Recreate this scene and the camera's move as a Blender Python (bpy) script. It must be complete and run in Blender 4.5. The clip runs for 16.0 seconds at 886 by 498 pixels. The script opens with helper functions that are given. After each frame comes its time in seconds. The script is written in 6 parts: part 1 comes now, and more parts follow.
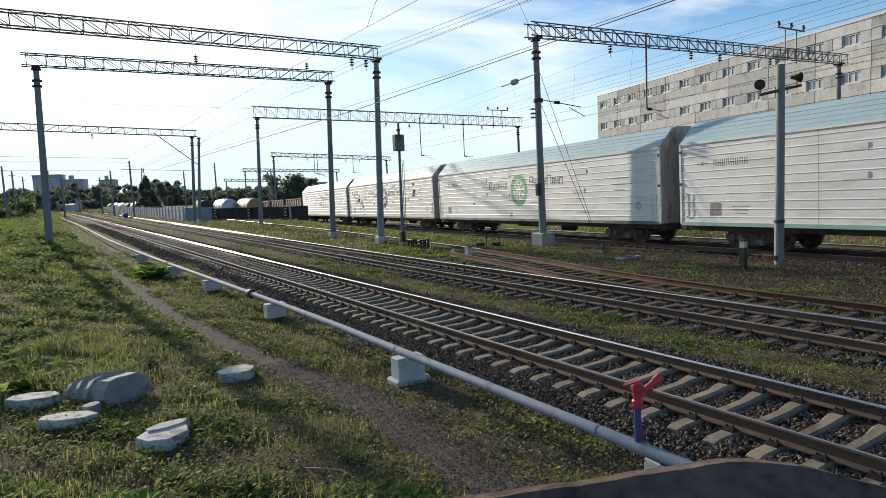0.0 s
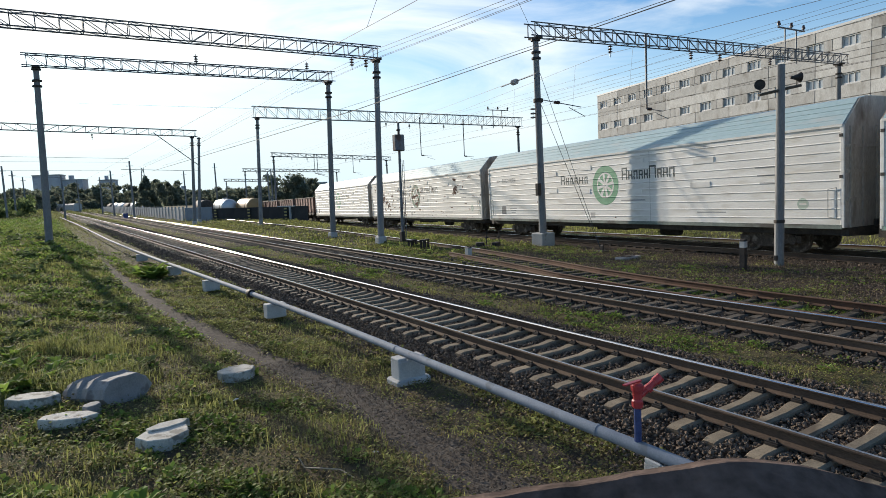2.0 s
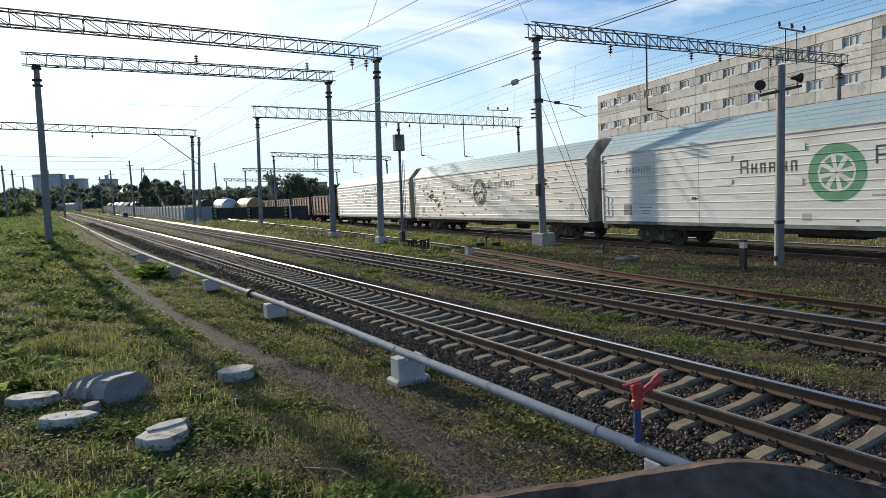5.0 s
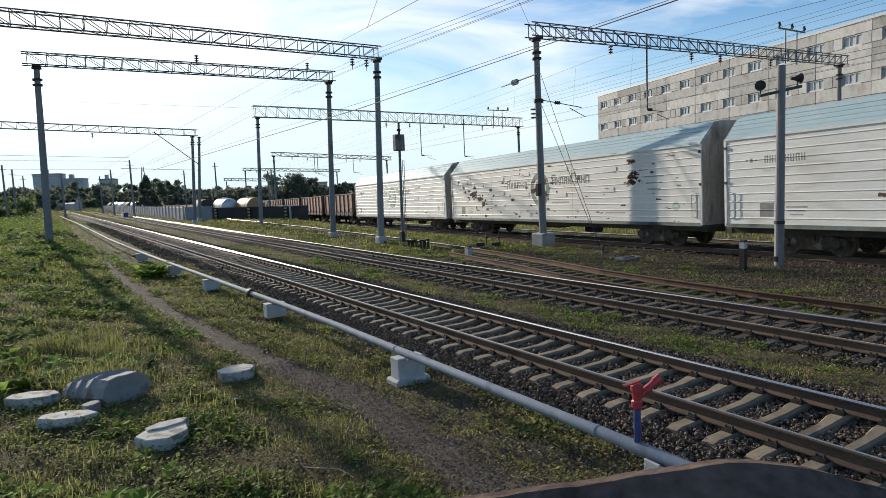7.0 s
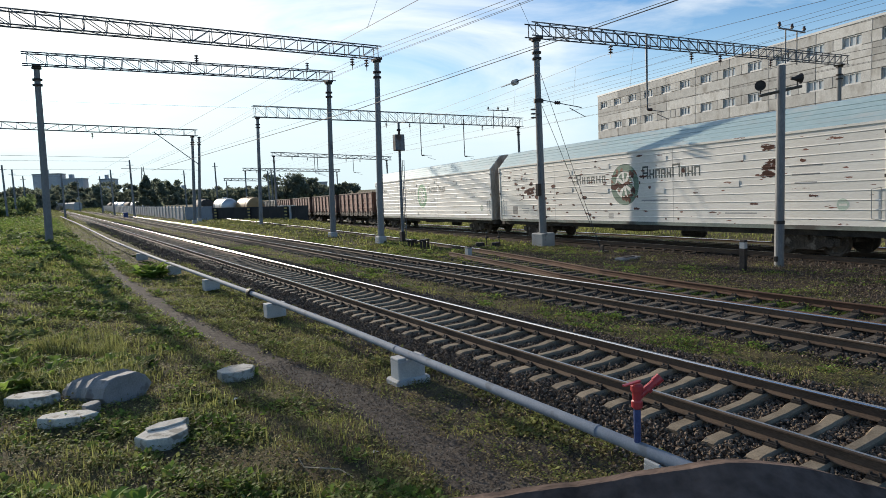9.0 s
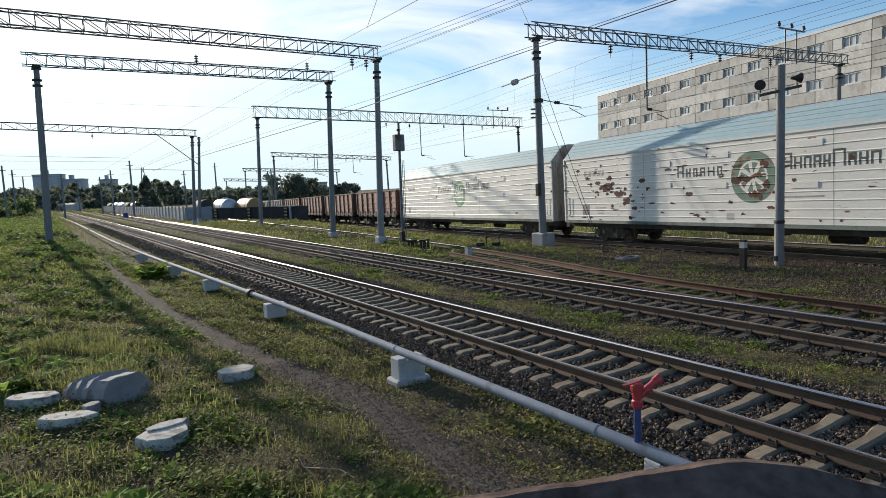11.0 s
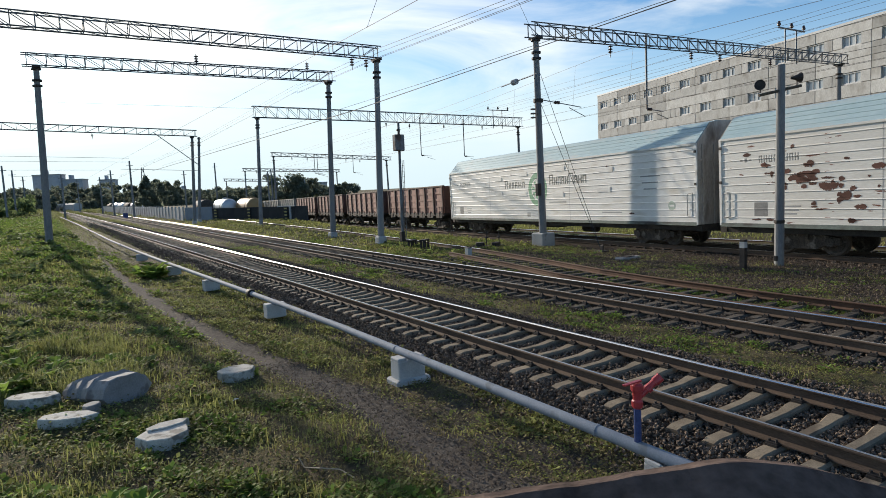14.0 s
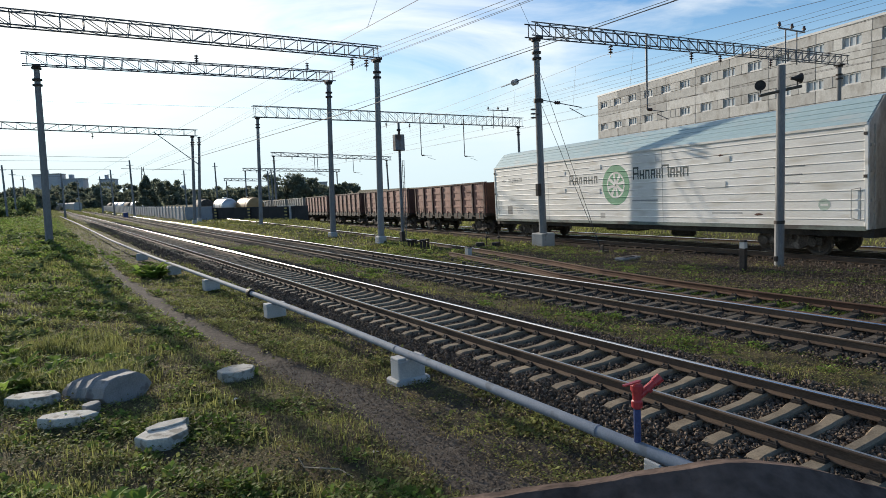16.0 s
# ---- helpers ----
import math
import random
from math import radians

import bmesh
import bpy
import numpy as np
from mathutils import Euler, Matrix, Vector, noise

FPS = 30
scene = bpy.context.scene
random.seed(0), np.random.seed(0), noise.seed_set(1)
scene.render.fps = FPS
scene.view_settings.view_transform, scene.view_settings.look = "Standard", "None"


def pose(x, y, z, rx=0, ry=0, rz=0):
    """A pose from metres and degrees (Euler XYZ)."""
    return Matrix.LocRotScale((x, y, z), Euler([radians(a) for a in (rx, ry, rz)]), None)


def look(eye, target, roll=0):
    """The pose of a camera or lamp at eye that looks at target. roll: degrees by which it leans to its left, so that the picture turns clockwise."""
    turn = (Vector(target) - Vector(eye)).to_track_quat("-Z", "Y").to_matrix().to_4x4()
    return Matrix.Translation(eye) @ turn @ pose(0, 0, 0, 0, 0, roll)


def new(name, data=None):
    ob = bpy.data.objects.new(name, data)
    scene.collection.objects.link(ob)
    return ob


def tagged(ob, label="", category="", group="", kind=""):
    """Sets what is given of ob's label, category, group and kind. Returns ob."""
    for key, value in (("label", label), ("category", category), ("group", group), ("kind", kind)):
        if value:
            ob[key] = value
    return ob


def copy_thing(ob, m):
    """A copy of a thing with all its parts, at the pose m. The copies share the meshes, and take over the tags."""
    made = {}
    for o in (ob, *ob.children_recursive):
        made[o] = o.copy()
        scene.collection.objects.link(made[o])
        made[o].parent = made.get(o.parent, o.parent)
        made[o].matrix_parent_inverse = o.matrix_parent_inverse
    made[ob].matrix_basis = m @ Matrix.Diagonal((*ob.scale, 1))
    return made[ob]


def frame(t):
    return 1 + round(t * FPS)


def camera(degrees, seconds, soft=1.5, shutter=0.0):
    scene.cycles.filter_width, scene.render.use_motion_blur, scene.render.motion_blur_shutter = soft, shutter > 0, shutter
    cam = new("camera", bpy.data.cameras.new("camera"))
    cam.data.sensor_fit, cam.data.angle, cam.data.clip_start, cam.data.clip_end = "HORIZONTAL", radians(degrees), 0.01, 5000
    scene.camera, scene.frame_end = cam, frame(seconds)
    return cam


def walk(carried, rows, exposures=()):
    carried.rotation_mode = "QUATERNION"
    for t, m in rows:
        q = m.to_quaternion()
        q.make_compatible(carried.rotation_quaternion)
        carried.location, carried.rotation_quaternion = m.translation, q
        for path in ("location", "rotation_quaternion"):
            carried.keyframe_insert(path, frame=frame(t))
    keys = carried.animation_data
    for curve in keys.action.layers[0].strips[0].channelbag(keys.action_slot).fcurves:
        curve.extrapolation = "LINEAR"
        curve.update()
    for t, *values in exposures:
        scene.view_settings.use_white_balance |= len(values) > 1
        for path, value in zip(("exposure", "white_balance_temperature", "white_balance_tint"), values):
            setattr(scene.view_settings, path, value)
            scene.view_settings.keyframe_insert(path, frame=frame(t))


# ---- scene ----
# ---- camera ----
EYE = Vector((-7.926, 0.0, 3.04))
AIM = Vector((0.537, 0.838, -0.1006))
cam = camera(70.64, 16.0, soft=0.8)


def held(roll, pan=0.0, tilt=0.0):
    return look(EYE, EYE + AIM, roll) @ pose(0, 0, 0, tilt, pan, 0)


walk(cam, [(0.0, held(-2.80)), (3.5, held(-2.80)), (4.2, held(-2.77)), (6.3, held(-2.64)), (9.2, held(-2.64)),
           (11.3, held(-2.73)), (14.5, held(-2.75)), (16.0, held(-2.66))],
     exposures=[(0.0, 0.27), (3.5, 0.25), (7.0, 0.22), (16.0, 0.20)])

# ---- light ----
SUN_AZ, SUN_EL = radians(-3.7), radians(15.5)   # azimuth clockwise from +y
sun_dir = Vector((math.sin(SUN_AZ) * math.cos(SUN_EL), math.cos(SUN_AZ) * math.cos(SUN_EL), math.sin(SUN_EL)))
sun = new("sun", bpy.data.lights.new("sun", "SUN"))
sun.data.energy, sun.data.angle, sun.data.color = 5.0, radians(0.7), (1.0, 0.89, 0.75)
sun.matrix_world = look((0, 0, 60), Vector((0, 0, 60)) - sun_dir)

world = bpy.data.worlds.new("sky")
scene.world = world
world.use_nodes = True
wn, wl = world.node_tree.nodes, world.node_tree.links
wn.clear()
w_out = wn.new("ShaderNodeOutputWorld")
w_bg = wn.new("ShaderNodeBackground")
w_sky = wn.new("ShaderNodeTexSky")
w_sky.sky_type, w_sky.sun_disc = "NISHITA", False
w_sky.sun_elevation, w_sky.sun_rotation = SUN_EL, SUN_AZ
w_sky.altitude, w_sky.air_density, w_sky.dust_density, w_sky.ozone_density = 50, 1.0, 0.55, 3.0
w_bg.inputs["Strength"].default_value = 0.135
w_tc = wn.new("ShaderNodeTexCoord")
w_map = wn.new("ShaderNodeMapping")
w_map.inputs["Rotation"].default_value = (0.0, radians(14), radians(35))
w_map.inputs["Scale"].default_value = (0.8, 2.2, 5.5)
w_noise = wn.new("ShaderNodeTexNoise")
w_noise.inputs["Scale"].default_value, w_noise.inputs["Detail"].default_value = 1.6, 9
w_noise.inputs["Roughness"].default_value, w_noise.inputs["Distortion"].default_value = 0.58, 0.5
w_ramp = wn.new("ShaderNodeValToRGB")
w_ramp.color_ramp.elements[0].position, w_ramp.color_ramp.elements[1].position = 0.50, 0.80
w_mix = wn.new("ShaderNodeMix")
w_mix.data_type = "RGBA"
w_gain = wn.new("ShaderNodeMix")
w_gain.data_type, w_gain.blend_type = "RGBA", "MULTIPLY"
w_gain.inputs[0].default_value = 1.0
w_gain.inputs[7].default_value = (0.69, 0.89, 1.02, 1)
wl.new(w_tc.outputs["Generated"], w_map.inputs["Vector"])
wl.new(w_map.outputs["Vector"], w_noise.inputs["Vector"])
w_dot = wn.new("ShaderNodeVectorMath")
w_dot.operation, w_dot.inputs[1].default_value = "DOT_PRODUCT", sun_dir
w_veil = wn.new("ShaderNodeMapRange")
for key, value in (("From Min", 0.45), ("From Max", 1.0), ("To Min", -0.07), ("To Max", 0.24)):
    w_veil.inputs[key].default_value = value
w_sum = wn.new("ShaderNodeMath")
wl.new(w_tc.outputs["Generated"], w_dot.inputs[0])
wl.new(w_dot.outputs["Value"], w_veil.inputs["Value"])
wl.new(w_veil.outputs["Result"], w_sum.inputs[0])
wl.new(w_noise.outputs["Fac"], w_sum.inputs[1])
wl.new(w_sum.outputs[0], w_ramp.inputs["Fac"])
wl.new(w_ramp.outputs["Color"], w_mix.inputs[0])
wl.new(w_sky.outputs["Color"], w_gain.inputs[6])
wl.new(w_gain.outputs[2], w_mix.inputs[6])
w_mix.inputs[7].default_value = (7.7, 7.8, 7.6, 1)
w_sep = wn.new("ShaderNodeSeparateXYZ")
w_haze = wn.new("ShaderNodeMapRange")
w_haze.interpolation_type = "SMOOTHSTEP"
for key, value in (("From Min", 0.26), ("From Max", 0.0), ("To Min", 0.0), ("To Max", 0.93)):
    w_haze.inputs[key].default_value = value
w_far = wn.new("ShaderNodeMix")
w_far.data_type = "RGBA"
w_far.inputs[7].default_value = (4.9, 6.0, 6.5, 1)
wl.new(w_tc.outputs["Generated"], w_sep.inputs[0])
wl.new(w_sep.outputs["Z"], w_haze.inputs["Value"])
wl.new(w_haze.outputs["Result"], w_far.inputs[0])
wl.new(w_mix.outputs[2], w_far.inputs[6])
wl.new(w_far.outputs[2], w_bg.inputs["Color"])
wl.new(w_bg.outputs["Background"], w_out.inputs["Surface"])

# ---- materials ----
def material(name, c1, c2, rough=0.8, metal=0.0, scale=4.0, fine=40.0, bump=0.15, vary=0.0, stretch=(1, 1, 1), spec=0.5, contrast=(0.35, 0.7), stain=None, stain_at=(0.6, 0.68), stain_scale=1.5, island=0.0, dist=0.02):
    """Two colours mixed by coarse and fine noise, an optional third for stains, with bump."""
    m = bpy.data.materials.new(name)
    m.use_nodes = True
    n, l = m.node_tree.nodes, m.node_tree.links
    b = n["Principled BSDF"]
    b.inputs["Roughness"].default_value, b.inputs["Metallic"].default_value = rough, metal
    b.inputs["Specular IOR Level"].default_value = spec
    tc, mp = n.new("ShaderNodeTexCoord"), n.new("ShaderNodeMapping")
    mp.inputs["Scale"].default_value = stretch
    l.new(tc.outputs["Object"], mp.inputs["Vector"])
    vec = mp.outputs["Vector"]
    info = n.new("ShaderNodeObjectInfo")
    if vary:
        add = n.new("ShaderNodeVectorMath")
        add.operation = "ADD"
        mul = n.new("ShaderNodeMath")
        mul.operation, mul.inputs[1].default_value = "MULTIPLY", 37.0
        l.new(info.outputs["Random"], mul.inputs[0])
        l.new(vec, add.inputs[0])
        l.new(mul.outputs[0], add.inputs[1])
        vec = add.outputs[0]
    a, f = n.new("ShaderNodeTexNoise"), n.new("ShaderNodeTexNoise")
    a.inputs["Scale"].default_value, a.inputs["Detail"].default_value = scale, 5
    f.inputs["Scale"].default_value, f.inputs["Detail"].default_value = fine, 4
    l.new(vec, a.inputs["Vector"]), l.new(vec, f.inputs["Vector"])
    s = n.new("ShaderNodeMath")
    s.operation = "MULTIPLY_ADD"
    s.inputs[1].default_value, s.inputs[2].default_value = 0.45, 0.0
    l.new(f.outputs["Fac"], s.inputs[0])
    t = n.new("ShaderNodeMath")
    t.operation = "MULTIPLY_ADD"
    t.inputs[1].default_value = 0.55
    l.new(a.outputs["Fac"], t.inputs[0]), l.new(s.outputs[0], t.inputs[2])
    r = n.new("ShaderNodeValToRGB")
    r.color_ramp.elements[0].position, r.color_ramp.elements[1].position = contrast
    r.color_ramp.elements[0].color, r.color_ramp.elements[1].color = (*c1, 1), (*c2, 1)
    l.new(t.outputs[0], r.inputs["Fac"])
    col = r.outputs["Color"]
    if stain:
        q = n.new("ShaderNodeTexNoise")
        q.inputs["Scale"].default_value, q.inputs["Detail"].default_value = stain_scale, 7
        l.new(vec, q.inputs["Vector"])
        e = n.new("ShaderNodeMapRange")
        e.inputs["From Min"].default_value, e.inputs["From Max"].default_value = stain_at
        l.new(q.outputs["Fac"], e.inputs["Value"])
        x = n.new("ShaderNodeMix")
        x.data_type = "RGBA"
        x.inputs[7].default_value = (*stain, 1)
        l.new(e.outputs["Result"], x.inputs[0]), l.new(col, x.inputs[6])
        col = x.outputs[2]
    if vary or island:
        h = n.new("ShaderNodeHueSaturation")
        v = n.new("ShaderNodeMapRange")
        k = vary or island
        v.inputs["To Min"].default_value, v.inputs["To Max"].default_value = 1 - k, 1 + k
        if island:
            geo = n.new("ShaderNodeNewGeometry")
            l.new(geo.outputs["Random Per Island"], v.inputs["Value"])
        else:
            l.new(info.outputs["Random"], v.inputs["Value"])
        l.new(v.outputs["Result"], h.inputs["Value"]), l.new(col, h.inputs["Color"])
        col = h.outputs["Color"]
    l.new(col, b.inputs["Base Color"])
    if bump:
        u = n.new("ShaderNodeBump")
        u.inputs["Strength"].default_value, u.inputs["Distance"].default_value = bump, dist
        l.new(t.outputs[0], u.inputs["Height"]), l.new(u.outputs["Normal"], b.inputs["Normal"])
    return m


CONCRETE = material("concrete", (0.30, 0.29, 0.27), (0.46, 0.45, 0.42), 0.9, scale=2.5, fine=45, vary=0.10, stain=(0.2, 0.19, 0.17))
POLE = material("pole_concrete", (0.16, 0.16, 0.16), (0.29, 0.285, 0.27), 0.85, scale=1.5, fine=30, vary=0.12, stretch=(1, 1, 0.25), stain=(0.13, 0.13, 0.13))
PALE = material("pale_concrete", (0.36, 0.35, 0.33), (0.54, 0.53, 0.505), 0.85, scale=3, fine=40, vary=0.08, stain=(0.28, 0.28, 0.25))
SLEEPER = material("sleeper_concrete", (0.18, 0.142, 0.098), (0.37, 0.30, 0.21), 0.9, scale=4, fine=50, vary=0.16, stain=(0.14, 0.11, 0.08), bump=0.3, spec=0.12)
TIMBER = material("old_timber", (0.055, 0.046, 0.036), (0.15, 0.125, 0.098), 0.9, scale=3, fine=30, vary=0.2, stretch=(1, 6, 6), bump=0.5, spec=0.12)
RAIL = material("rail_steel", (0.075, 0.052, 0.037), (0.165, 0.115, 0.08), 0.85, 0.0, spec=0.2, scale=3, fine=60, bump=0.2, stretch=(1, 0.3, 1))
RUSTRAIL = material("rusty_rail", (0.065, 0.033, 0.02), (0.14, 0.07, 0.038), 0.9, 0.0, scale=3, fine=60, bump=0.3)
SHINE = material("polished_rail", (0.30, 0.26, 0.22), (0.46, 0.41, 0.36), 0.17, 0.45, scale=2, fine=90, bump=0.05, stretch=(20, 0.6, 1))
GLINT = material("bright_gauge_corner", (0.72, 0.70, 0.68), (0.88, 0.86, 0.84), 0.22, 1.0, scale=2, fine=90, bump=0.03)
IRON = material("dark_iron", (0.025, 0.022, 0.02), (0.07, 0.055, 0.045), 0.7, 0.3, scale=8, fine=60)
BALLAST = material("ballast_stone", (0.070, 0.052, 0.038), (0.26, 0.20, 0.15), 0.95, scale=20, fine=90, island=0.45, bump=0.4, spec=0.12)
GALV = material("galvanised_steel", (0.10, 0.11, 0.12), (0.19, 0.20, 0.21), 0.6, 0.35, scale=4, fine=30, vary=0.15, stain=(0.09, 0.06, 0.045))
STONE = material("rubble_concrete", (0.36, 0.335, 0.285), (0.60, 0.57, 0.50), 0.9, scale=5, fine=50, vary=0.08, stain=(0.22, 0.20, 0.165), stain_scale=6, stain_at=(0.52, 0.62), bump=0.6)
DARKSTONE = material("grey_rubble_concrete", (0.20, 0.19, 0.18), (0.34, 0.325, 0.31), 0.9, scale=4, fine=45, stain=(0.17, 0.15, 0.14), stain_scale=4, bump=0.35)
TWIG = material("dry_twig", (0.32, 0.25, 0.16), (0.45, 0.37, 0.26), 0.9, scale=10, fine=60)
PAPER = material("white_scrap", (0.6, 0.6, 0.58), (0.75, 0.75, 0.73), 0.8, scale=20, fine=80)
PIPE = material("grey_blue_paint", (0.18, 0.21, 0.25), (0.27, 0.30, 0.335), 0.8, 0.0, spec=0.25, scale=3, fine=50, bump=0.1, stain=(0.16, 0.18, 0.2), stain_scale=4)
RED = material("red_paint", (0.42, 0.03, 0.035), (0.55, 0.06, 0.06), 0.4, scale=9, fine=50)
BLUE = material("blue_paint", (0.03, 0.05, 0.15), (0.06, 0.09, 0.22), 0.45, scale=9, fine=50)
WHITE_WAGON = material("white_wagon_paint", (0.66, 0.64, 0.59), (0.81, 0.79, 0.73), 0.55, scale=0.8, fine=12, vary=0.05, stretch=(0.5, 1, 2.2), bump=0.05, stain=(0.52, 0.48, 0.40), stain_at=(0.52, 0.75))
PEEL_WAGON = material("peeling_wagon_paint", (0.64, 0.61, 0.54), (0.80, 0.77, 0.70), 0.6, scale=0.8, fine=12, stretch=(0.5, 1, 2.2), bump=0.08, stain=(0.16, 0.05, 0.025), stain_at=(0.665, 0.675), stain_scale=2.6)
RUST = material("bare_rust", (0.075, 0.032, 0.022), (0.155, 0.066, 0.045), 0.9, scale=6, fine=40, vary=0.2)
ROOF = material("grey_blue_roof", (0.29, 0.41, 0.43), (0.41, 0.52, 0.53), 0.5, 0.1, scale=0.6, fine=9, stretch=(0.4, 1, 1), bump=0.05, stain=(0.46, 0.46, 0.43), stain_at=(0.55, 0.8))
SILL = material("green_sill_paint", (0.18, 0.34, 0.27), (0.30, 0.44, 0.36), 0.6, scale=2, fine=20, stain=(0.3, 0.3, 0.26))
END = material("soiled_end_paint", (0.30, 0.275, 0.235), (0.54, 0.50, 0.44), 0.75, scale=1.2, fine=14, stretch=(1, 1, 0.4), stain=(0.13, 0.10, 0.075), stain_at=(0.52, 0.72))
UNDER = material("black_underframe", (0.022, 0.019, 0.016), (0.085, 0.068, 0.052), 0.85, scale=3, fine=25)
GREEN = material("green_paint", (0.08, 0.27, 0.14), (0.14, 0.36, 0.20), 0.55, scale=2, fine=25)
OLDGREEN = material("worn_dark_green_paint", (0.10, 0.17, 0.12), (0.19, 0.27, 0.20), 0.7, scale=2, fine=25, stain=(0.2, 0.09, 0.05), stain_scale=2.5, stain_at=(0.58, 0.63))
FADED = material("faded_green_paint", (0.33, 0.42, 0.34), (0.50, 0.54, 0.46), 0.7, scale=2, fine=25)
LETTER = material("dark_lettering", (0.03, 0.045, 0.04), (0.07, 0.085, 0.08), 0.6, scale=3, fine=40)
MARK = material("small_lettering", (0.26, 0.27, 0.26), (0.40, 0.40, 0.38), 0.7, scale=3, fine=40)
JOINT = material("faded_joint", (0.36, 0.35, 0.32), (0.5, 0.48, 0.44), 0.7, scale=3, fine=40)
DARKSILL = material("grimy_sill_paint", (0.10, 0.13, 0.11), (0.22, 0.26, 0.22), 0.7, scale=1.5, fine=20, stretch=(0.5, 1, 1), stain=(0.05, 0.045, 0.04), stain_at=(0.5, 0.65))
BOGIE = material("dusty_cast_iron", (0.045, 0.037, 0.030), (0.16, 0.125, 0.095), 0.9, scale=3, fine=25, stain=(0.24, 0.20, 0.16), stain_at=(0.56, 0.7), stain_scale=5, spec=0.2)
POSTBROWN = material("dark_brown_paint", (0.055, 0.028, 0.02), (0.12, 0.06, 0.045), 0.8, scale=2, fine=15)
PLATE = material("data_panel", (0.16, 0.16, 0.15), (0.28, 0.27, 0.25), 0.7, scale=5, fine=40)
GONDOLA = material("brown_wagon_paint", (0.24, 0.105, 0.075), (0.42, 0.22, 0.165), 0.75, scale=1.3, fine=15, vary=0.12, stretch=(1, 1, 0.5), stain=(0.24, 0.17, 0.13), stain_at=(0.55, 0.75))
GREYGON = material("grey_wagon_paint", (0.16, 0.16, 0.14), (0.28, 0.28, 0.25), 0.75, scale=1.3, fine=15, vary=0.12)
PANEL = material("panel_concrete", (0.36, 0.355, 0.33), (0.60, 0.59, 0.555), 0.92, scale=0.9, fine=9, vary=0.28, stretch=(1, 1, 0.6), stain=(0.26, 0.245, 0.215), stain_scale=0.9, stain_at=(0.48, 0.72), bump=0.1)
FRAME = material("window_frame_paint", (0.42, 0.42, 0.41), (0.55, 0.55, 0.53), 0.6, scale=4, fine=30)
PARAPET = material("dark_parapet", (0.05, 0.036, 0.03), (0.17, 0.125, 0.105), 1.0, spec=0.05, scale=9, fine=60, bump=0.5)
BLACKFENCE = material("black_sheet_fence", (0.012, 0.012, 0.013), (0.035, 0.033, 0.032), 0.75, scale=1, fine=12, vary=0.3)
GREYWALL = material("grey_wall", (0.20, 0.22, 0.24), (0.28, 0.30, 0.32), 0.85, scale=1, fine=12, vary=0.1)
BARK = material("bark", (0.05, 0.04, 0.03), (0.12, 0.10, 0.08), 0.95, scale=4, fine=30)
SILVER = material("silver_tank", (0.45, 0.46, 0.47), (0.62, 0.62, 0.61), 0.4, 0.5, scale=1, fine=10)
OCHRE = material("ochre_tank", (0.30, 0.17, 0.06), (0.42, 0.26, 0.11), 0.6, scale=1, fine=10)
APART = material("apartment_wall", (0.36, 0.37, 0.39), (0.48, 0.49, 0.50), 0.9, scale=0.2, fine=2)
WIRE = material("wire", (0.03, 0.03, 0.032), (0.06, 0.06, 0.06), 0.6, 0.4, scale=5, fine=20, bump=0)
CERAMIC = material("brown_insulator", (0.045, 0.025, 0.02), (0.08, 0.04, 0.03), 0.25, scale=5, fine=20, bump=0)
YELLOW = material("yellow_paint", (0.40, 0.32, 0.10), (0.5, 0.42, 0.16), 0.7, scale=5, fine=20)


def glass_material():
    m = bpy.data.materials.new("sky_pale_glass")
    m.use_nodes = True
    b = m.node_tree.nodes["Principled BSDF"]
    # pale base colour stands in for the sky reflected in the panes
    b.inputs["Base Color"].default_value = (0.40, 0.43, 0.44, 1)
    b.inputs["Roughness"].default_value = 0.15
    b.inputs["Specular IOR Level"].default_value = 0.8
    return m


GLASS = glass_material()


def leafy(name, c1, c2, island=0.4):
    m = material(name, c1, c2, 0.7, scale=0.6, fine=3, bump=0, island=island, spec=0.12)
    n, l = m.node_tree.nodes, m.node_tree.links
    b, out = n["Principled BSDF"], n["Material Output"]
    tr, mx = n.new("ShaderNodeBsdfTranslucent"), n.new("ShaderNodeMixShader")
    mx.inputs[0].default_value = 0.5
    src = b.inputs["Base Color"].links[0].from_socket
    l.new(src, tr.inputs["Color"])
    l.new(b.outputs[0], mx.inputs[1]), l.new(tr.outputs[0], mx.inputs[2]), l.new(mx.outputs[0], out.inputs["Surface"])
    return m


LEAF = leafy("tree_leaves", (0.08, 0.115, 0.045), (0.16, 0.20, 0.085))
# distance haze is mixed into this leaf colour: paler and greyer than LEAF
HAZYLEAF = leafy("hazy_far_leaves", (0.12, 0.14, 0.10), (0.20, 0.22, 0.16), 0.3)
CLOVER = leafy("low_leaves", (0.145, 0.16, 0.052), (0.33, 0.34, 0.11), 0.65)
GRASS = leafy("grass_blades", (0.17, 0.185, 0.058), (0.34, 0.345, 0.12))
DRY = leafy("dry_grass", (0.20, 0.16, 0.07), (0.32, 0.27, 0.13))
WEED = leafy("weed_leaves", (0.12, 0.185, 0.035), (0.26, 0.36, 0.08), 0.45)


